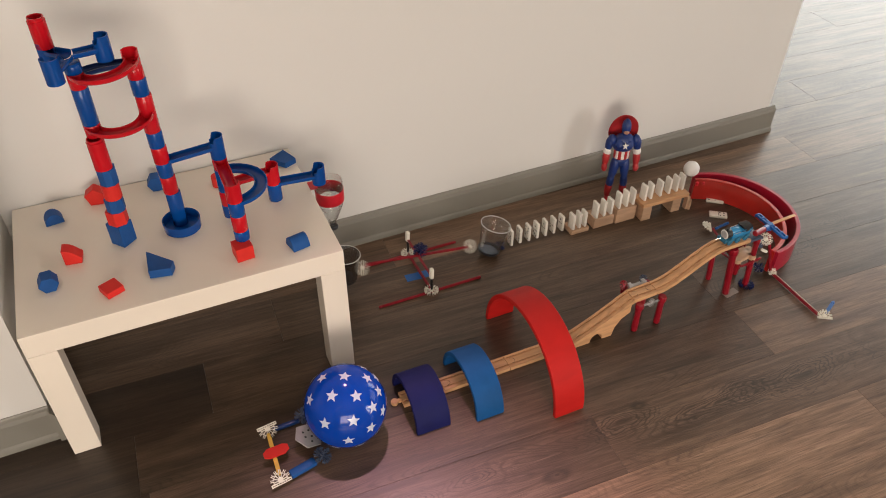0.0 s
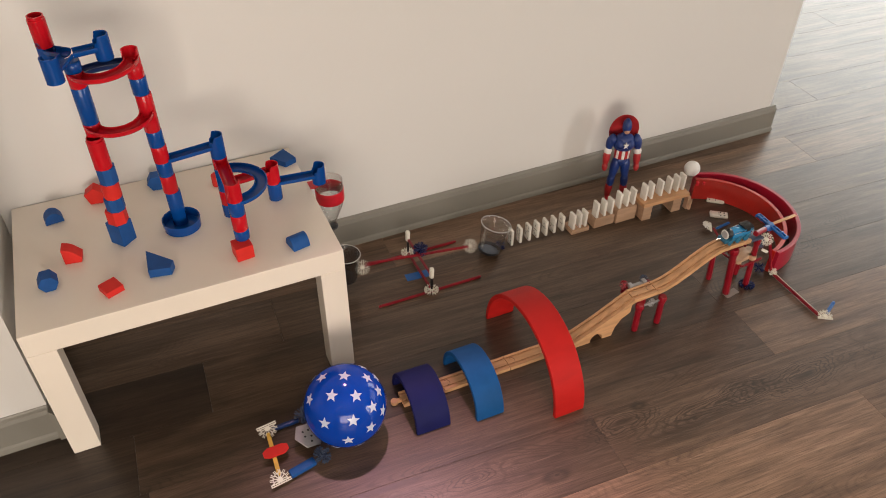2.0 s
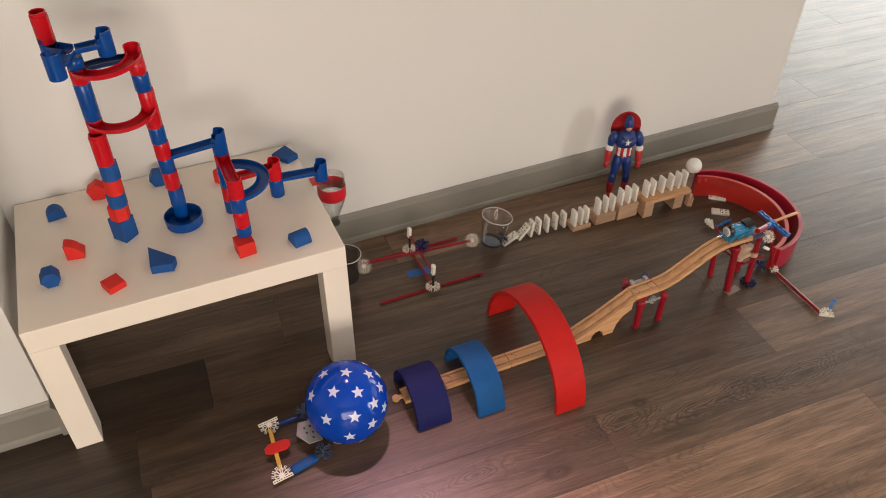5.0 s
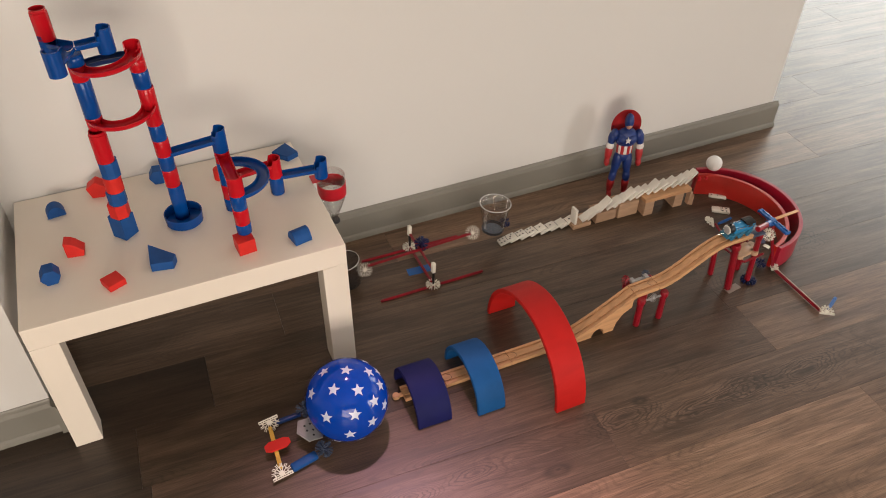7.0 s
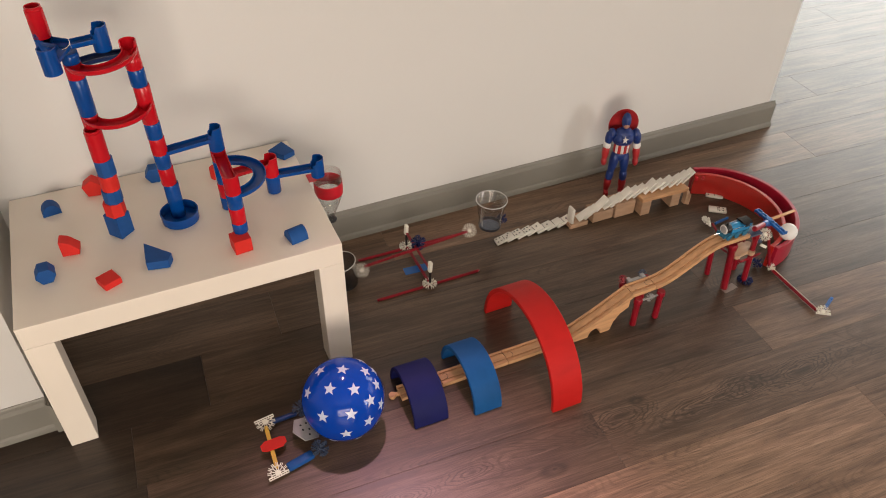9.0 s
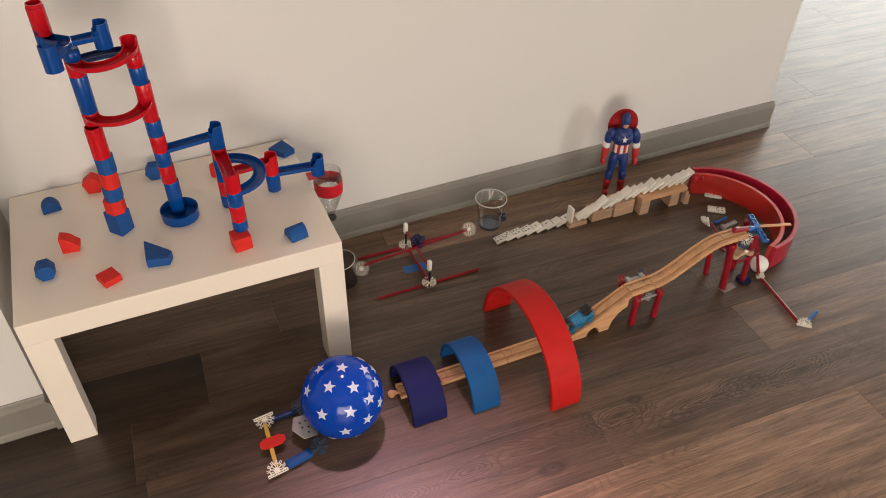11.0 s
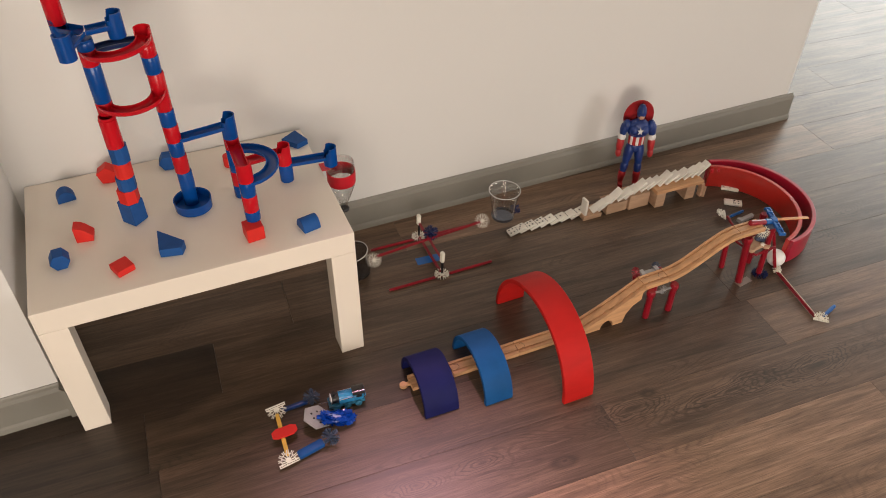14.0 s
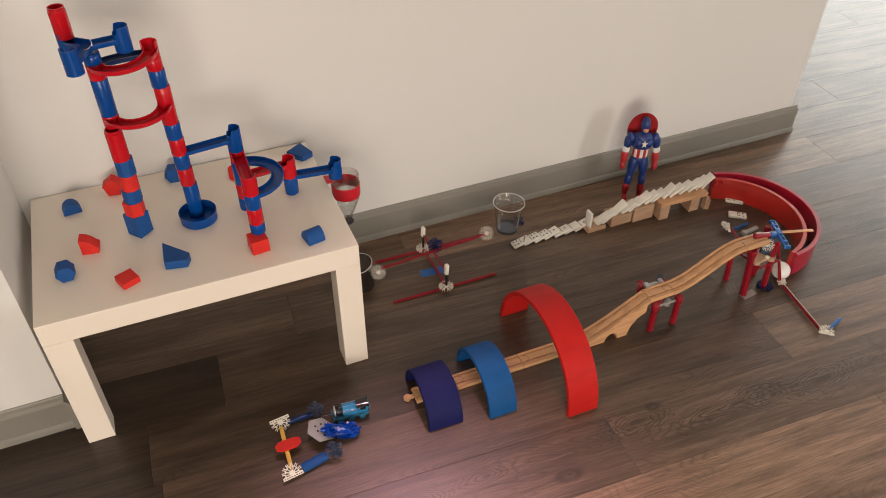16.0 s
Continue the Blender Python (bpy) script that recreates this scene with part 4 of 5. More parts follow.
side = [(1.24, 0.0)] + [(1.305, 0.0)] + [(1.325 + 0.02 * math.cos(math.pi - math.pi * i / 8), 0.026 * math.sin(math.pi * i / 8)) for i in range(9)] + [(1.375, 0.0), (1.382, 0.03), (1.4, 0.055), (1.425, 0.07)]
side += [(1.425 - 0.185 * i / 10, ramp_z(1.425 - 0.185 * i / 10) - 0.0115) for i in range(11)]
part("ramp_side", Geo().prism([(x - 1.062, z) for x, z in side], 0.0425, pose(0, 0.02125, -0.0005, 90)), M_WOOD, RAMP1, smooth=False)
track("short beech track piece on red posts", [(1.432, 0.1135), (1.505, 0.1165)])
track("S-curved beech ramp track piece", [(1.507, 0.1166)] + [(1.507 + 0.215 * i / 20, 0.1166 + 0.085 * (3 * (i / 20) ** 2 - 2 * (i / 20) ** 3)) for i in range(1, 21)])
seam(1.431, 0.1139, 1)
seam(1.506, 0.1168, -1)
DECK = track("level beech track piece on the high stand", [(1.724, 0.2016), (1.8, 0.2016)])


def post(ob, x, y, h, z0=0.0, w=0.0105, tip=0.0):
    """An eight-sided post with a wider cap; tip: how far its top leans along x."""
    prof = [(w * 0.95, 0), (w, 0.003), (w * 0.92, h * 0.5), (w * 0.95, h - 0.022), (w * 1.22, h - 0.018), (w * 1.25, h - 0.004), (w * 1.05, h)]
    part("post", Geo().turn(prof, 8, at(ob, x, y, z0) @ pose(0, 0, 0, 0, math.degrees(math.atan2(tip, h)))), M_ROD_RED, ob)


LOW = thing("low_trestle", pose(1.48, TY, 0), "red plastic trestle of four posts under the track", "toy trestle")
for x in (1.446, 1.521):
    post(LOW, x, -0.668, 0.1, 0, 0.0095)
    post(LOW, x - 0.008, -0.606, 0.105, 0, 0.0085)
for y in (-0.668, -0.606):
    rod_in(LOW, "brace", (1.446, y, 0.088), (1.521, y, 0.088), 0.003, M_GREY_PL, "grey cross brace")
part("rear_frame", Geo().box(0.05, 0.012, 0.007, at(LOW, 1.474, -0.61, 0.11), 0.002).box(0.012, 0.016, 0.012, at(LOW, 1.452, -0.609, 0.113), 0.002).box(0.012, 0.016, 0.012, at(LOW, 1.496, -0.609, 0.113), 0.002), M_GREY_PL, LOW, "grey frame piece behind the track")
rod_in(LOW, "tie", (1.446, -0.668, 0.097), (1.446, -0.606, 0.097), 0.0032, M_ROD_RED)
rod_in(LOW, "tie", (1.521, -0.668, 0.097), (1.521, -0.606, 0.097), 0.0032, M_ROD_RED)
part("connector", snowflake(0.014), M_SLATE, LOW, "dark grey connector", at(LOW, 1.5, -0.604, 0.114, 50))
part("connector", snowflake(0.013), M_ROD_RED, LOW, "dark red connector", at(LOW, 1.436, -0.602, 0.116, 50))
part("connector", snowflake(0.012), M_GREY_PL, LOW, "grey connector", at(LOW, 1.484, -0.668, 0.09, 75))

HIGH = thing("high_trestle", pose(1.8, TY, 0), "tall red plastic trestle carrying the track's high end", "toy trestle")
for x, y, h, tip in ((1.777, -0.653, 0.178, -0.022), (1.852, -0.65, 0.186, -0.014), (1.772, -0.582, 0.15, -0.014), (1.86, -0.596, 0.186, -0.005)):
    post(HIGH, x, y, h, 0, 0.0105 if y < -0.65 else 0.0085, tip)
part("deck_plate", Geo().box(0.05, 0.04, 0.006, at(HIGH, 1.822, TY, 0.19), 0.001), M_SLATE, HIGH, "dark grey plate carrying the track end")
part("track_switch", Geo().box(0.05, 0.04, 0.012, at(HIGH, 1.82, -0.632, 0.118, 0, 0, 8), 0.002).turn([(0.011, -0.006), (0.011, 0.006)], 16, at(HIGH, 1.85, -0.624, 0.118)).turn([(0.011, -0.006), (0.011, 0.006)], 16, at(HIGH, 1.838, -0.652, 0.118)).turn([(0.011, -0.006), (0.011, 0.006)], 16, at(HIGH, 1.79, -0.648, 0.118)), M_WOOD2, HIGH, "pale wooden piece with rounded pegs")
rod_in(HIGH, "tie", (1.79, -0.667, 0.11), (1.866, -0.66, 0.11), 0.0034, M_ROD_RED)
rod_in(HIGH, "tie", (1.778, -0.596, 0.11), (1.868, -0.596, 0.11), 0.0034, M_ROD_RED)
rod_in(HIGH, "tie", (1.79, -0.667, 0.11), (1.778, -0.596, 0.11), 0.0034, M_ROD_RED)
rod_in(HIGH, "outrigger", (1.868, -0.6, 0.02), (1.93, -0.406, 0.012), 0.0036, M_ROD_RED)
part("foot_connector", snowflake(0.022, 0.008, 8), M_NAVY_PL, HIGH, "navy connector foot", at(HIGH, 1.855, -0.652, 0.005))
part("end_connector", snowflake(0.021, 0.004, 7, True), M_WHITE_PL, HIGH, "white fan connector", at(HIGH, 1.922, -0.394, 0.014, 22, 0, 55))
rod_in(HIGH, "rod", (1.942, -0.408, 0.008), (2.0, -0.4, 0.008), 0.0044, M_ROD_BLUE)
part("grey_beam", Geo().box(0.06, 0.014, 0.012, at(HIGH, 1.985, -0.432, 0.0065, 0, 0, 8), 0.003).box(0.012, 0.02, 0.014, at(HIGH, 1.958, -0.436, 0.0075, 0, 0, 8), 0.002), M_GREY_PL, HIGH, "pale grey beam on the floor")
part("base_connector", spider(0.017), M_NAVY_PL, HIGH, "navy spider connector beside the post", at(HIGH, 1.927, -0.618, 0.018, 20, 10, 30))
tagged(put("tape_piece", Geo().box(0.05, 0.022, 0.0008), M_PALE_TAPE, m=pose(1.79, -0.66, 0.0012, 0, 0, 8)), "piece of pale tape under the post", "tape")

# ---- release gate: arm on the floor and turning head ----
GATE = thing("release_gate", pose(1.975, -0.632, 0), "red and white rod gate that holds back the train", "toy gate")
rod_in(GATE, "floor_arm", (1.975, -0.637, 0.0065), (1.966, -0.822, 0.0065), 0.0044, M_ROD_RED)
rod_in(GATE, "floor_arm", (1.978, -0.637, 0.0112), (1.969, -0.822, 0.0112), 0.0009, M_WHITE_PL, "white rod beside the red one")
part("end_connector", snowflake(0.019, 0.004, 7, True), M_WHITE_PL, GATE, "white fan connector", at(GATE, 1.972, -0.838, 0.014, 24, 0, -35))
part("hinge_connector", spider(0.013), M_WHITE_PL, GATE, "white spider connector", at(GATE, 1.975, -0.632, 0.0125))
rod_in(GATE, "tip_rod", (1.99, -0.828, 0.009), (2.045, -0.803, 0.008), 0.0048, M_ROD_BLUE)
rod_in(GATE, "axle", (1.972, -0.628, 0.01), (1.917, -0.611, 0.19), 0.004, M_ROD_RED)
HEAD = part("turning_head", Geo().turn([(0.008, -0.01), (0.0105, -0.006), (0.0105, 0.008), (0.008, 0.012)], 16), M_ROD_BLUE, GATE, "blue turning hub", at(GATE, 1.917, -0.611, 0.19))
blade = Geo().box(0.006, 0.118, 0.004, pose(0, -0.006, 0.005, 0, 0, -3), 0.001)
for off in (-0.0055, 0.0055):
    blade.box(0.0035, 0.114, 0.008, pose(off, -0.006, 0.006, 0, 0, -3), 0.001)
for yy in (-0.061, -0.041, -0.02, 0.012, 0.031, 0.05):
    blade.box(0.0145, 0.0045, 0.009, pose(0, yy, 0.006, 0, 0, -3), 0.001)
part("blade", blade, M_ROD_BLUE, HEAD, "ribbed blue blade across the hub")
part("hub_arm", Geo().rod((-0.004, -0.001, 0.001), (-0.03, -0.009, 0.008), 0.0088, 10), M_ROD_BLUE, HEAD, "blue arm beside the hub")
part("stick", Geo().box(0.105, 0.0095, 0.003, pose(0.05, 0.003, 0.006, 0, 2, 3), 0.001), M_STICK, HEAD, "orange-brown flat wooden stick")
part("stop_arm", Geo().rod((-0.03, -0.009, 0.0075), (-0.082, -0.024, 0.02), 0.0082, 10), M_ROD_RED, HEAD, "red stop bar behind the train")
part("gear", snowflake(0.018, 0.009, 11), M_WHITE_PL, HEAD, "white toothed connector", pose(-0.042, -0.034, -0.006, 48, 0, -35))
part("bracket", Geo().box(0.03, 0.012, 0.03, pose(-0.02, -0.004, -0.05, 0, 20), 0.002), M_SLATE, HEAD, "dark bracket below the hub")
part("clip", Geo().box(0.03, 0.006, 0.008, pose(-0.012, -0.02, -0.07, 0, 35), 0.001), M_WHITE_PL, HEAD, "white clip")


# ---- toy engine ----
def engine():
    ob = thing("toy_engine", pose(1.765, TY, 0.2017), "small blue and teal toy steam engine with a wire pin", "toy train")
    part("chassis", Geo().box(0.088, 0.03, 0.01, pose(0, 0, 0.0125), 0.002).box(0.004, 0.032, 0.009, pose(-0.043, 0, 0.013), 0.001), M_TRAIN2, ob)
    part("boiler", Geo().turn([(0.0118, -0.036), (0.0125, -0.035), (0.0125, 0.014), (0.0118, 0.015)], 20, pose(-0.002, 0, 0.029, 0, 90)), M_TRAIN, ob)
    part("smokebox", Geo().turn([(0.0124, 0), (0.0131, 0.001), (0.0131, 0.018), (0.0124, 0.019)], 20, pose(-0.0375, 0, 0.029, 0, 90)), M_BLACK_PL, ob, "black smokebox band")
    part("front_disc", Geo().turn([(0.0105, 0), (0.01, -0.0025), (0.0, -0.004)], 18, pose(-0.0375, 0, 0.029, 0, 90)), M_GREY_PL, ob, "plain grey front disc")
    part("funnel", Geo().turn([(0.0035, 0), (0.0035, 0.007), (0.0045, 0.009), (0.0045, 0.01)], 12, pose(-0.03, 0, 0.0405)), M_BLACK_PL, ob)
    part("side_tank", Geo().box(0.044, 0.029, 0.018, pose(0.002, 0, 0.0262), 0.003), M_TRAIN, ob)
    part("cab", Geo().box(0.024, 0.029, 0.022, pose(0.03, 0, 0.029), 0.002), M_TRAIN, ob)
    roof = [(-0.0155, 0.0), (-0.0155, 0.0015)] + [(0.0155 * math.sin(radians(a)), 0.001 + 0.0045 * math.cos(radians(a))) for a in range(-75, 76, 15)] + [(0.0155, 0.0015), (0.0155, 0.0)]
    part("cab_roof", Geo().prism(roof[::-1], 0.03, pose(0.015, 0, 0.0395, 90, 0, 90)), M_ROOF, ob, "glossy black rounded cab roof")
    part("cab_window", Geo().box(0.014, 0.0305, 0.012, pose(0.03, 0, 0.035), 0.001), M_BLACK_PL, ob, "dark cab window opening")
    part("tank_line", Geo().box(0.04, 0.0298, 0.0012, pose(0.002, 0, 0.0335)), M_STEEL, ob, "thin bright lining on the tank")
    part("smokebox_ring", Geo().turn([(0.0131, 0), (0.0136, 0.0008), (0.0131, 0.0022)], 20, pose(-0.0385, 0, 0.029, 0, 90)), M_DOLL_W, ob, "pale ring round the front")
    part("rear_sheet", Geo().box(0.0018, 0.029, 0.012, pose(0.0455, 0, 0.031), 0.0006), M_TRAIN, ob)
    part("bunker_rail", Geo().rod((0.044, -0.013, 0.034), (0.044, 0.013, 0.034), 0.0012).rod((0.044, -0.013, 0.02), (0.044, -0.013, 0.035), 0.0012).rod((0.044, 0.013, 0.02), (0.044, 0.013, 0.035), 0.0012), M_STEEL, ob)
    wheel = Geo().turn([(0.002, -0.002), (0.0085, -0.002), (0.0088, 0.002), (0.006, 0.0025), (0.0055, 0.0012), (0.002, 0.003)], 16, pose(0, 0, 0, 90))
    for x in (-0.027, 0.0, 0.027):
        for s in (-1, 1):
            part("wheel", wheel, M_TRAIN2, ob, m=pose(x, s * 0.0155, 0.0088, 0, 0, 0 if s < 0 else 180))
    part("pin", Geo().rod((-0.044, 0, 0.02), (-0.068, 0, 0.022), 0.0009, 6), M_STEEL, ob, "thin steel wire pin at the front")
    return ob


ENGINE = engine()

# ---- balloon stand ----
HOLD = thing("balloon_holder", pose(0.49, -0.67, 0), "construction-toy frame holding a balloon on the floor", "toy stand")
part("connector", snowflake(0.023, 0.0045, 7, True), M_WHITE_PL, HOLD, "cream fan connector", at(HOLD, 0.432, -0.6, 0.018, -28, 0, 187))
part("connector", snowflake(0.023, 0.0045, 7, True), M_WHITE_PL, HOLD, "cream fan connector", at(HOLD, 0.424, -0.747, 0.014, 28, 0, 8))
rod_in(HOLD, "yellow_rod", (0.43, -0.615, 0.018), (0.425, -0.735, 0.016), 0.0048, M_YELLOW, "yellow rod")
part("red_plate", Geo().prism([(-0.03, -0.008), (-0.018, -0.014), (0.018, -0.014), (0.03, -0.005), (0.03, 0.008), (0.018, 0.014), (-0.018, 0.014), (-0.03, 0.006)], 0.004), M_CUBE_R, HOLD, "red flat plate", at(HOLD, 0.434, -0.674, 0.021, 0, 0, 2))
part("beam", Geo().box(0.066, 0.011, 0.011, at(HOLD, 0.477, -0.6, 0.01, 0, 0, 2), 0.003), M_NAVY_RUN, HOLD, "dark navy beam")
part("beam", Geo().box(0.066, 0.022, 0.014, at(HOLD, 0.48, -0.734, 0.01, 0, 0, 12), 0.005), M_CUBE_B, HOLD, "blue beam")
part("connector", spider(0.0205), M_SLATE, HOLD, "slate-blue spider connector", at(HOLD, 0.52, -0.598, 0.0215, 10, 15, 0))
part("connector", spider(0.0215), M_SLATE, HOLD, "slate-blue spider connector", at(HOLD, 0.53, -0.728, 0.0225, 12, 20, 30))
plate = ngon(6, 0.036)
HEX = part("hexagonal_plate", Geo().prism([(x, y) for x, y in plate], 0.003), M_GREY_PL, HOLD, "pale grey hexagonal plate with dark holes", at(HOLD, 0.515, -0.665, 0.025, 8, 20, 12))
for x, y in ((-0.01, 0.012), (0.006, 0.014), (-0.01, -0.002), (0.006, -0.004), (0.0, -0.018), (0.018, -0.014)):
    part("hole", Geo().turn([(0.0028, 0), (0.0028, 0.0004)], 10), M_BLACK_PL, HEX, "dark hole", pose(x, y, 0.0031))

# ---- balloon: rigid patches of a sphere that scatter when it bursts ----
BC, BR = Vector((0.611, -0.671, 0.0985)), 0.0975
BALLOON = thing("balloon", pose(*BC), "round blue latex balloon printed with white stars", "balloon")
PATCHES = []


def balloon():
    """A fine sphere shared out among star patches and the long strips of skin between them."""
    printed = [(-0.4, 0.32, 0.86), (0.07, 0.04, 1.0), (0.58, -0.07, 0.81), (0.63, 0.41, 0.65), (0.84, 0.08, 0.54), (0.75, -0.35, 0.56), (-0.82, 0.04, 0.58), (-0.36, -0.3, 0.88),
               (0.16, -0.51, 0.85), (0.47, -0.71, 0.52), (0.73, -0.66, 0.19), (-0.67, -0.62, 0.4), (-0.06, -0.87, 0.48), (0.32, -0.94, 0.11), (-0.25, -0.97, -0.04), (0.22, 0.72, 0.66)]
    seeds = [Vector(p).normalized() for p in printed]
    fib = []
    for i in range(600):
        z = 1 - (2 * i + 1) / 600
        a = i * 2.39996
        fib.append(Vector((math.sqrt(1 - z * z) * math.cos(a), math.sqrt(1 - z * z) * math.sin(a), z)))
    front = Vector((-0.145, -0.607, 0.78))
    fib = [p for p in fib if p.dot(front) < 0.12]
    while len(seeds) < 40:
        seeds.append(max(fib, key=lambda p: min((p - s).length for s in seeds)))
    stars = len(seeds)
    bm = bmesh.new()
    bmesh.ops.create_icosphere(bm, subdivisions=5, radius=1.0)
    bm.verts.ensure_lookup_table()
    co = [v.co.normalized() for v in bm.verts]
    tris = [[v.index for v in f.verts] for f in bm.faces]
    bm.free()
    groups, loose = {}, []
    arr = np.array([tuple(p) for p in seeds])
    for t in tris:
        mid = (co[t[0]] + co[t[1]] + co[t[2]]).normalized()
        dist = np.linalg.norm(arr - np.array(mid), axis=1)
        near = int(np.argmin(dist))
        if dist[near] < 0.178:
            groups.setdefault(near, []).append(t)
            continue
        band = min(3, int(math.acos(max(-1.0, min(1.0, mid.z))) / (math.pi / 4)))
        count = 20 if band in (0, 3) else 38
        groups.setdefault(1000 + band * 100 + int((math.atan2(mid.y, mid.x) / (2 * math.pi) % 1.0) * count), []).append(t)
    pieces = []
    for i in sorted(groups):
        left = list(groups[i])
        while left:
            found, rim = [left.pop()], True
            points = set(found[0])
            while rim:
                rim = [t for t in left if points & set(t)]
                for t in rim:
                    points |= set(t)
                    left.remove(t)
                found += rim
            if len(found) > 5 or i < stars:
                pieces.append((i, found))
            else:
                loose += found
    mids = [sum((co[k] for t in cell for k in t), Vector()) / (3 * len(cell)) for _, cell in pieces]
    for t in loose:
        c = (co[t[0]] + co[t[1]] + co[t[2]]) / 3
        touching = [k for k, (_, cell) in enumerate(pieces) if set(t) & {v for q in cell for v in q}]
        pieces[min(touching or range(len(pieces)), key=lambda k: (mids[k] - c).length)][1].append(t)
    for i, cell in pieces:
        if i < stars:
            seed = seeds[i]
            base = Matrix.Translation(seed * BR) @ seed.to_track_quat("Z", "Y").to_matrix().to_4x4()
        else:
            seed = sum((co[t[0]] for t in cell), Vector()).normalized()
            east = Vector((0, 0, 1)).cross(seed).normalized()
            rot = Matrix((east, seed.cross(east), seed)).transposed()
            base = Matrix.Translation(seed * BR) @ rot.to_4x4()
        inv = base.inverted()
        turn = inv.to_3x3()
        idx, verts, nor, faces = {}, [], [], []
        for shell, rad in ((0, BR), (1, BR - 0.001)):
            for t in cell:
                for k in t:
                    if (shell, k) not in idx:
                        idx[shell, k] = len(verts)
                        verts.append(inv @ (co[k] * rad))
                        nor.append((turn @ co[k]) * (1 if shell == 0 else -1))
                q = [idx[shell, k] for k in t]
                faces.append(q if shell == 0 else q[::-1])
        edges = {}
        for t in cell:
            for a, b in ((t[0], t[1]), (t[1], t[2]), (t[2], t[0])):
                edges[a, b] = True
        faces += [(idx[0, b], idx[0, a], idx[1, a], idx[1, b]) for a, b in edges if (b, a) not in edges]
        me = mesh("patch", verts, faces)
        me.polygons.foreach_set("use_smooth", [True] * len(me.polygons))
        me.normals_split_custom_set_from_vertices([tuple(v) for v in nor])
        me.materials.append(M_LATEX)
        ob = new("patch", me)
        ob.parent = BALLOON
        ob.matrix_basis = base
        PATCHES.append((ob, base.copy(), i < stars, max(v.y for v in verts) - min(v.y for v in verts)))
        if i >= stars:
            continue
        north = turn @ Vector((0.27, 0.59, 0.76))
        spin = math.degrees(math.atan2(north.y, north.x)) + (i * 29) % 24 - 12
        pts = []
        for k in range(10):
            rad = 0.0155 if k % 2 == 0 else 0.0068
            pts.append((rad * math.cos(math.pi * k / 5 + radians(spin)), rad * math.sin(math.pi * k / 5 + radians(spin))))
        sv = []
        for s in (1.0, 0.5):
            sv += [(x * s, y * s) for x, y in pts]
        sv.append((0, 0))
        sv3 = [(x, y, math.sqrt((BR + 0.0005) ** 2 - x * x - y * y) - BR) for x, y in sv]
        sf = [(k, (k + 1) % 10, 10 + (k + 1) % 10, 10 + k) for k in range(10)] + [(10 + k, 10 + (k + 1) % 10, 20) for k in range(10)]
        part("star", Geo().add(sv3, sf), M_STAR, ob, "pale printed star")


balloon()
NECK = part("neck", Geo().turn([(0.004, 0), (0.006, 0.006), (0.004, 0.014), (0.007, 0.022), (0.011, 0.029)], 14), M_LATEX, BALLOON, "blue knotted balloon neck", Matrix.Translation(Vector((0.532, -0.668, 0.052)) - BC) @ pose(0, 0, 0, 0, 62, 4))


# ---- the floor's planks ----
def planks():
    w, length, slope = 0.175, 1.605, -0.0457
    gap = 0.0004
    g = Geo().box(length - gap, w * 0.99896 - gap, 0.0085, pose(0, 0, -0.00425), 0.0005)
    me = mesh("plank", g.v, g.f)
    me.materials.append(M_PLANK)
    ends = {-1: 1.845, 0: 1.172, 1: 1.745, 2: 0.13, 3: 0.326, 4: 0.55, 5: 0.943, 6: 1.9, 7: 2.88, 8: 0.5, 9: 1.4}
    turn = math.atan(slope)
    for r in range(-19, 30):
        off = ends.get(r, (r * 0.618) % 1 * length)
        yc = -0.872 + w * (r - 0.5)
        for k in range(-3, 5):
            x = off + (k + 0.5) * length * math.cos(turn)
            y = yc + (x - 1.17) * slope
            if not (X0 + 0.75 < x < X1 - 0.75 and Y0 + 0.1 < y < Y1 - 0.1):
                continue
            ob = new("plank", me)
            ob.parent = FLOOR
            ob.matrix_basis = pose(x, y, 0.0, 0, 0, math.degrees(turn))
            # some boards are paler or darker; tone also paints in floor light and shade
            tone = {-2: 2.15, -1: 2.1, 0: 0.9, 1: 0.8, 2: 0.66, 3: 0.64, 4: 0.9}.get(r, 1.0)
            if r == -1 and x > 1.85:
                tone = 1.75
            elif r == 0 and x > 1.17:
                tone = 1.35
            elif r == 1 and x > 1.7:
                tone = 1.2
            # shade around the table's left end, painted into these boards
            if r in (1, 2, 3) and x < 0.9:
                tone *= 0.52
            # light on the right-hand floor, put into the boards' colour
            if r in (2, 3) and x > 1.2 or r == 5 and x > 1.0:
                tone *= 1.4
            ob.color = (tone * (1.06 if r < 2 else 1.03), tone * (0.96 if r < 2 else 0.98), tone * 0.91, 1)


planks()


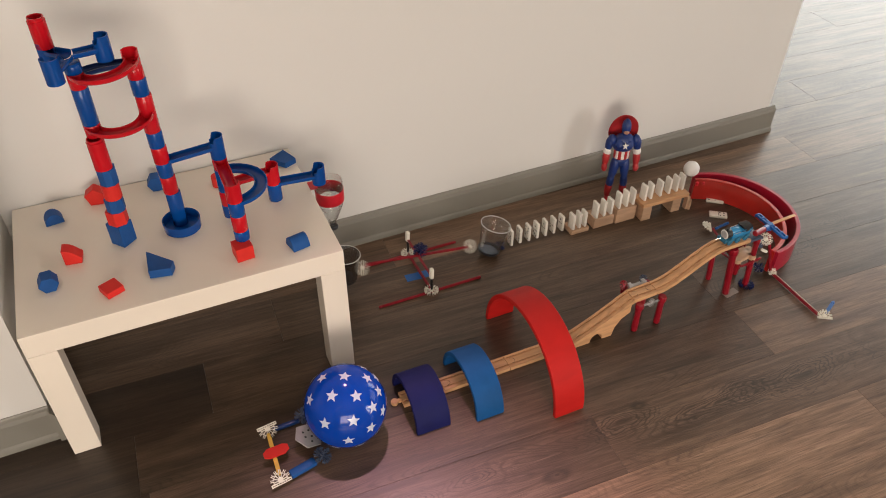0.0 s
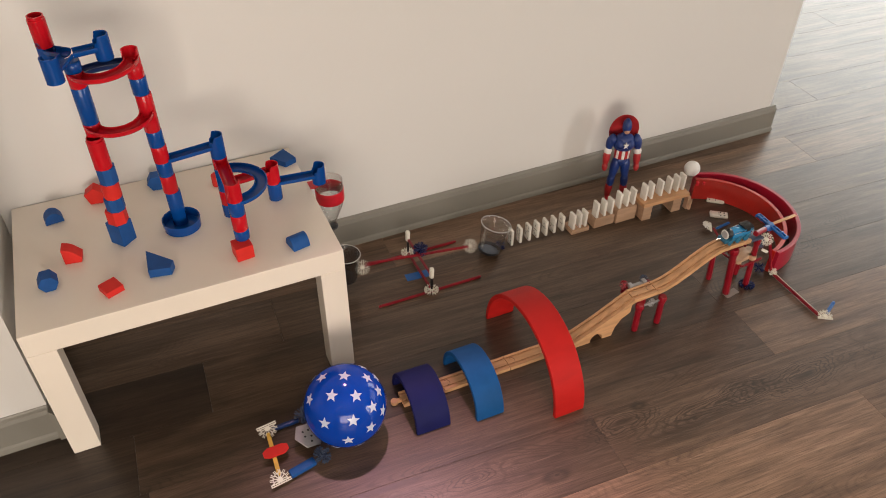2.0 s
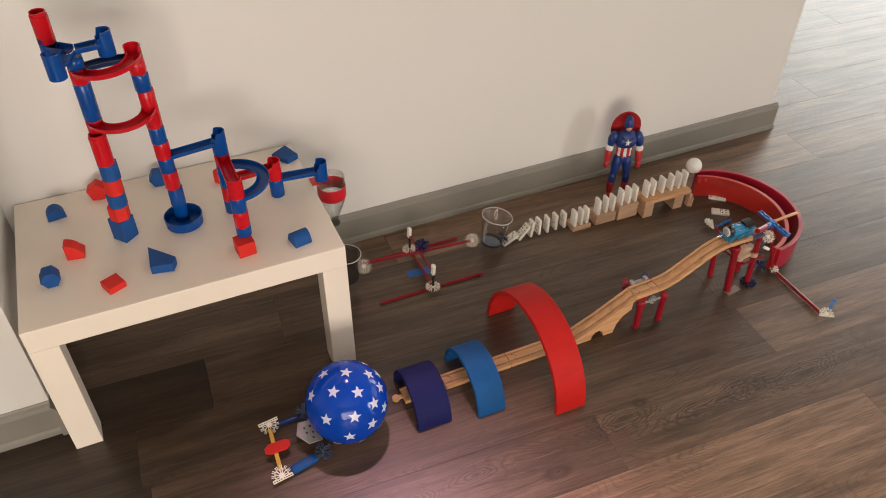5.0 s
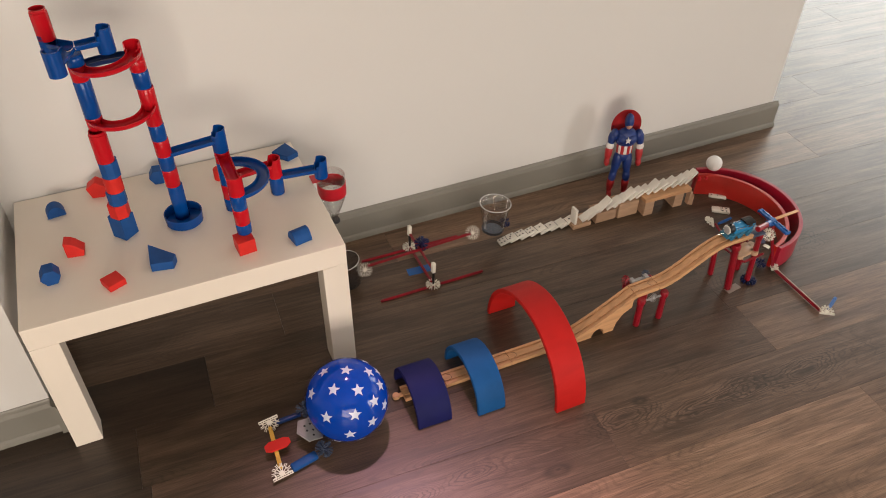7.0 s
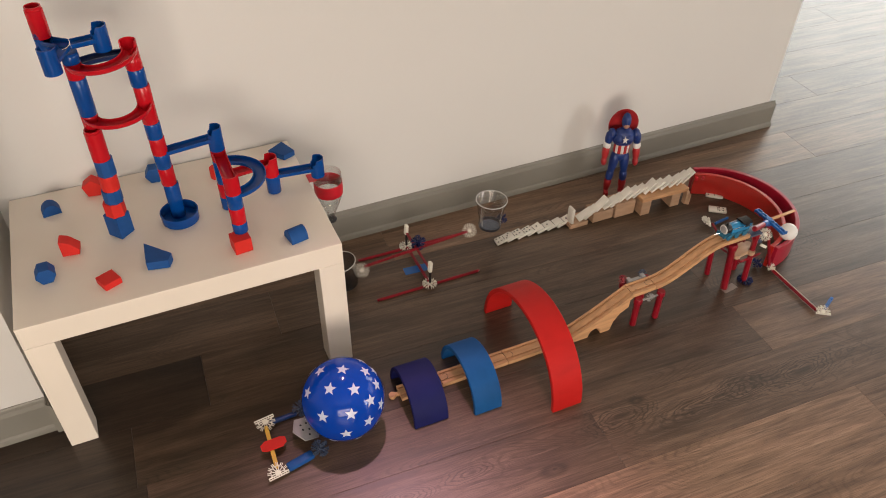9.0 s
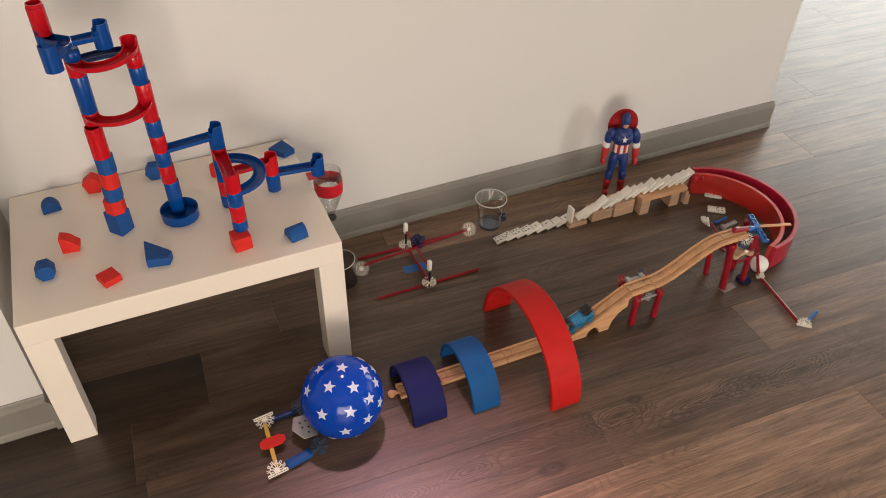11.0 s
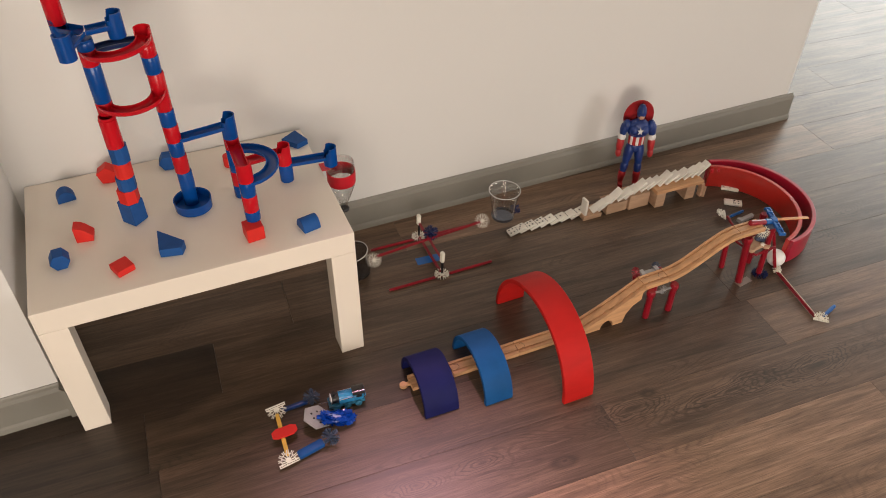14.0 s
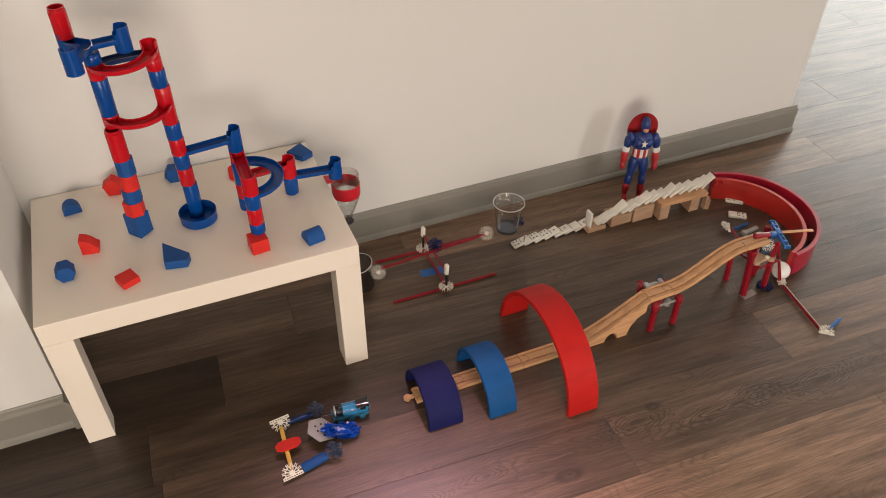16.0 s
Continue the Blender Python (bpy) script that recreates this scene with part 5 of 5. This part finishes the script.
# ---- what moves ----
def motions():
    # seesaw: the left cup sinks as the marble drops in; cups ride on the arm
    swing = [(0, 7.9), (4.2, 7.9), (4.6, 7.6), (5.2, 3.0), (5.7, 0.6), (6.3, -1.0), (7.2, -2.8), (9.0, -4.4), (12.0, -4.6), (16.0, -4.6)]
    base = Matrix.Translation(PIVOT)
    zero = base @ pose(0, 0, 0, 0, 7.9)
    walk(ARM, [(t, base @ pose(0, 0, 0, 0, a)) for t, a in swing])
    for c in (CUP_R, CUP_L):
        rel = zero.inverted() @ pose(c.location.x, c.location.y, c.location.z, 0, 13 if c is CUP_R else 4)
        lift = 0.02 if c is CUP_R else 0.0
        walk(c, [(t, pose(0, 0, lift * (7.9 - a) / 11.3) @ base @ pose(0, 0, 0, 0, a) @ rel) for t, a in swing])
    # dominoes: each topples towards the next about its foot
    starts = [4.75 + 0.075 * k for k in range(7)] + [None] + [5.22 + 0.08 * k for k in range(14)]
    for k, ob in enumerate(DOMS):
        x, y, z, a = row[k]
        stand = pose(x, y, z, 0, 0, a)
        t0 = starts[k]
        if t0 is None:
            walk(ob, [(0, stand), (16, stand)])
            continue
        if k < 7:
            xe, tilt = 1.262 + 0.0357 * k, 75.5
            lay = pose(xe - 0.012, y - 0.012, z + 0.001, 0, 0, a + 4) @ pose(0.0043, 0, 0, 0, tilt) @ pose(-0.0043, 0, 0)
        else:
            tilt = (59, 57, 50, 60, 58, 52, 62, 58, 50, 60, 60, 60, 55, 50)[k - 8]
            lay = pose(x, y, z, 0, 0, a) @ pose(0.0043, 0, 0, 0, tilt) @ pose(-0.0043, 0, 0)
        half = stand @ pose(0.0043, 0, 0, 0, 16) @ pose(-0.0043, 0, 0)
        walk(ob, [(0, stand), (t0, stand), (t0 + 0.12, half), (t0 + 0.3, lay), (16, lay)])
    # ball: along the channel, sinking between its walls, to the gate
    spots = [(0, 1.975, -0.209, 0.106), (6.35, 1.975, -0.209, 0.106), (6.6, 1.99, -0.214, 0.105), (7.1, 2.057, -0.234, 0.1), (7.5, 2.096, -0.282, 0.098), (7.9, 2.121, -0.371, 0.098),
             (8.3, 2.119, -0.47, 0.098), (8.5, 2.102, -0.521, 0.098), (8.7, 2.083, -0.558, 0.098), (9.0, 2.029, -0.605, 0.095), (9.2, 1.992, -0.627, 0.09), (9.4, 1.955, -0.64, 0.06), (9.6, 1.935, -0.642, 0.0262), (10.2, 1.927, -0.636, 0.0262), (11.0, 1.924, -0.633, 0.0262), (16, 1.924, -0.633, 0.0262)]
    rows, roll = [], 0.0
    for i, (t, x, y, z) in enumerate(spots):
        if i:
            d = Vector((x - spots[i - 1][1], y - spots[i - 1][2], 0)).length
            roll += min(d / 0.026, 1.4)
        rows.append((t, pose(x, y, z) @ Matrix.Rotation(roll, 4, Vector((1, -0.4, 0)).normalized())))
    walk(BALL, rows)
    # gate: pushed aside by the ball, its head swings
    g0 = pose(1.957, -0.646, 0, 0, 0, 1.5)
    g1 = pose(1.905, -0.664, 0, 0, 0, -6)
    walk(GATE, [(0, g0), (9.1, g0), (9.5, pose(1.953, -0.647, 0, 0, 0, 0.5)), (10.2, g1), (16, g1)])
    h0 = HEAD.matrix_basis.copy()
    walk(HEAD, [(0, h0), (8.9, h0), (9.5, h0 @ pose(0, 0, 0, 0, 0, -4)), (10.2, h0 @ pose(0, 0, 0, 0, 0, -12)), (16, h0 @ pose(0, 0, 0, 0, 0, -12))])

    # engine: down the ramps, under the arches, to the balloon
    def rail(x):
        if x > 1.724:
            return 0.2018
        if x > 1.507:
            s = (x - 1.507) / 0.217
            return 0.1168 + 0.085 * (3 * s * s - 2 * s ** 3)
        if x > 1.43:
            return 0.1137 + 0.003 * (x - 1.432) / 0.073
        if x > 1.225:
            return 0.0128 + 0.1 * ((x - 1.225) / 0.205) ** 1.25
        return 0.0127 if x > 0.74 else 0.0002

    def on_rail(x, y, yaw):
        za, zb = rail(x - 0.027), rail(x + 0.027)
        return pose(x, y, (za + zb) / 2 + 0.0004, 0, math.degrees(math.atan2(za - zb, 0.054)), yaw)

    run = [(0, 1.753), (9.7, 1.753), (9.95, 1.735), (10.2, 1.675), (10.4, 1.6), (10.6, 1.515), (10.8, 1.42), (11.0, 1.29), (11.3, 1.11), (11.5, 0.998), (11.7, 0.893), (11.8, 0.843), (11.9, 0.78)]
    rows = [(t, on_rail(x, TY, 0)) for t, x in run]
    rows += [(12.1, pose(0.69, -0.641, 0.0004, 0, 0, 0)), (12.3, pose(0.612, -0.634, 0.0004, 0, 0, 0)), (12.5, pose(0.598, -0.632, 0.0004, 0, 0, -5)), (16, pose(0.598, -0.632, 0.0004, 0, 0, -5))]
    walk(ENGINE, rows)
    # balloon: bursts at 12.0 s; the skin snaps back to the plate, stands up and flops over as a limp lobe
    rng = random.Random(5)
    root, tip = Vector((0.517, -0.672, 0.031)), Vector((0.604, -0.69, 0.012))
    along = (tip - root).normalized()
    side = Vector((0, 0, 1)).cross(along).normalized()
    up = along.cross(side)
    hinge = Matrix.Translation(root - BC)
    rise = hinge @ Matrix.Rotation(radians(-70), 4, side) @ hinge.inverted()
    back = hinge @ Matrix.Translation((-0.015, 0.008, 0.01)) @ Matrix.Rotation(radians(-105), 4, side) @ hinge.inverted()
    long_first = sorted((k for k in range(len(PATCHES)) if not PATCHES[k][2]), key=lambda k: -PATCHES[k][3])
    outer = {k: -1.3 + 2.6 * j / 17 for j, k in enumerate(long_first[:18])}
    for i, (ob, m, starred, size) in enumerate(PATCHES):
        phi = outer.get(i, rng.uniform(-0.3, 0.3) if starred else rng.uniform(-0.9, 0.9))
        deep = 1.0 if i in outer else rng.uniform(-0.7, -0.2) if starred else rng.uniform(0.1, 0.65)
        free = max(0.0, 0.4 - size / 0.178)
        s = 0.52 + 0.03 * math.cos(5 * phi) if i in outer else 0.55 + 0.1 * rng.random() if starred else 0.5 + rng.uniform(-free, free)
        w, h = 0.0135, 0.0125 if phi < 0.15 or phi > 0.6 else 0.0085
        place = root.lerp(tip, s) + side * (w * deep * math.sin(phi)) + up * (h * deep * math.cos(phi) + 0.001)
        face = (up * math.cos(phi) + side * math.sin(phi)).normalized()
        run = (along + side * (0.3 * math.sin(phi) if i in outer else 0.0) - up * 0.04).normalized()
        run = (run - face * run.dot(face)).normalized()
        q0 = m.to_quaternion()
        turns = []
        for a in (1,) if i in outer else (1, -1):
            for b in (1, -1):
                fz, fy = face * a, run * b
                turns.append(Matrix((fy.cross(fz), fy, fz)).transposed().to_quaternion())
        q = min(turns, key=lambda p: -abs(q0.dot(p)))
        end = Matrix.Translation(place - BC) @ q.to_matrix().to_4x4()
        first_turn = back @ end
        snap = Matrix.Translation(m.translation.lerp(first_turn.translation, 0.55)) @ q0.slerp(first_turn.to_quaternion(), 0.5).to_matrix().to_4x4()
        walk(ob, [(0, m), (12.0, m), (12.04, snap), (12.08, first_turn), (12.2, rise @ end), (12.3, end), (16, end)])
    n0 = NECK.matrix_basis.copy()
    flat = Matrix.Translation(root - BC - along * 0.004 + Vector((0, 0, 0.003))) @ along.to_track_quat("Z", "Y").to_matrix().to_4x4() @ Matrix.Rotation(0.3, 4, "Z")
    q = min((flat @ Matrix.Rotation(radians(a), 4, "Z") for a in range(0, 360, 30)), key=lambda p: -abs(p.to_quaternion().dot(n0.to_quaternion())))
    walk(NECK, [(0, n0), (12.0, n0), (12.1, q), (16, q)])


motions()
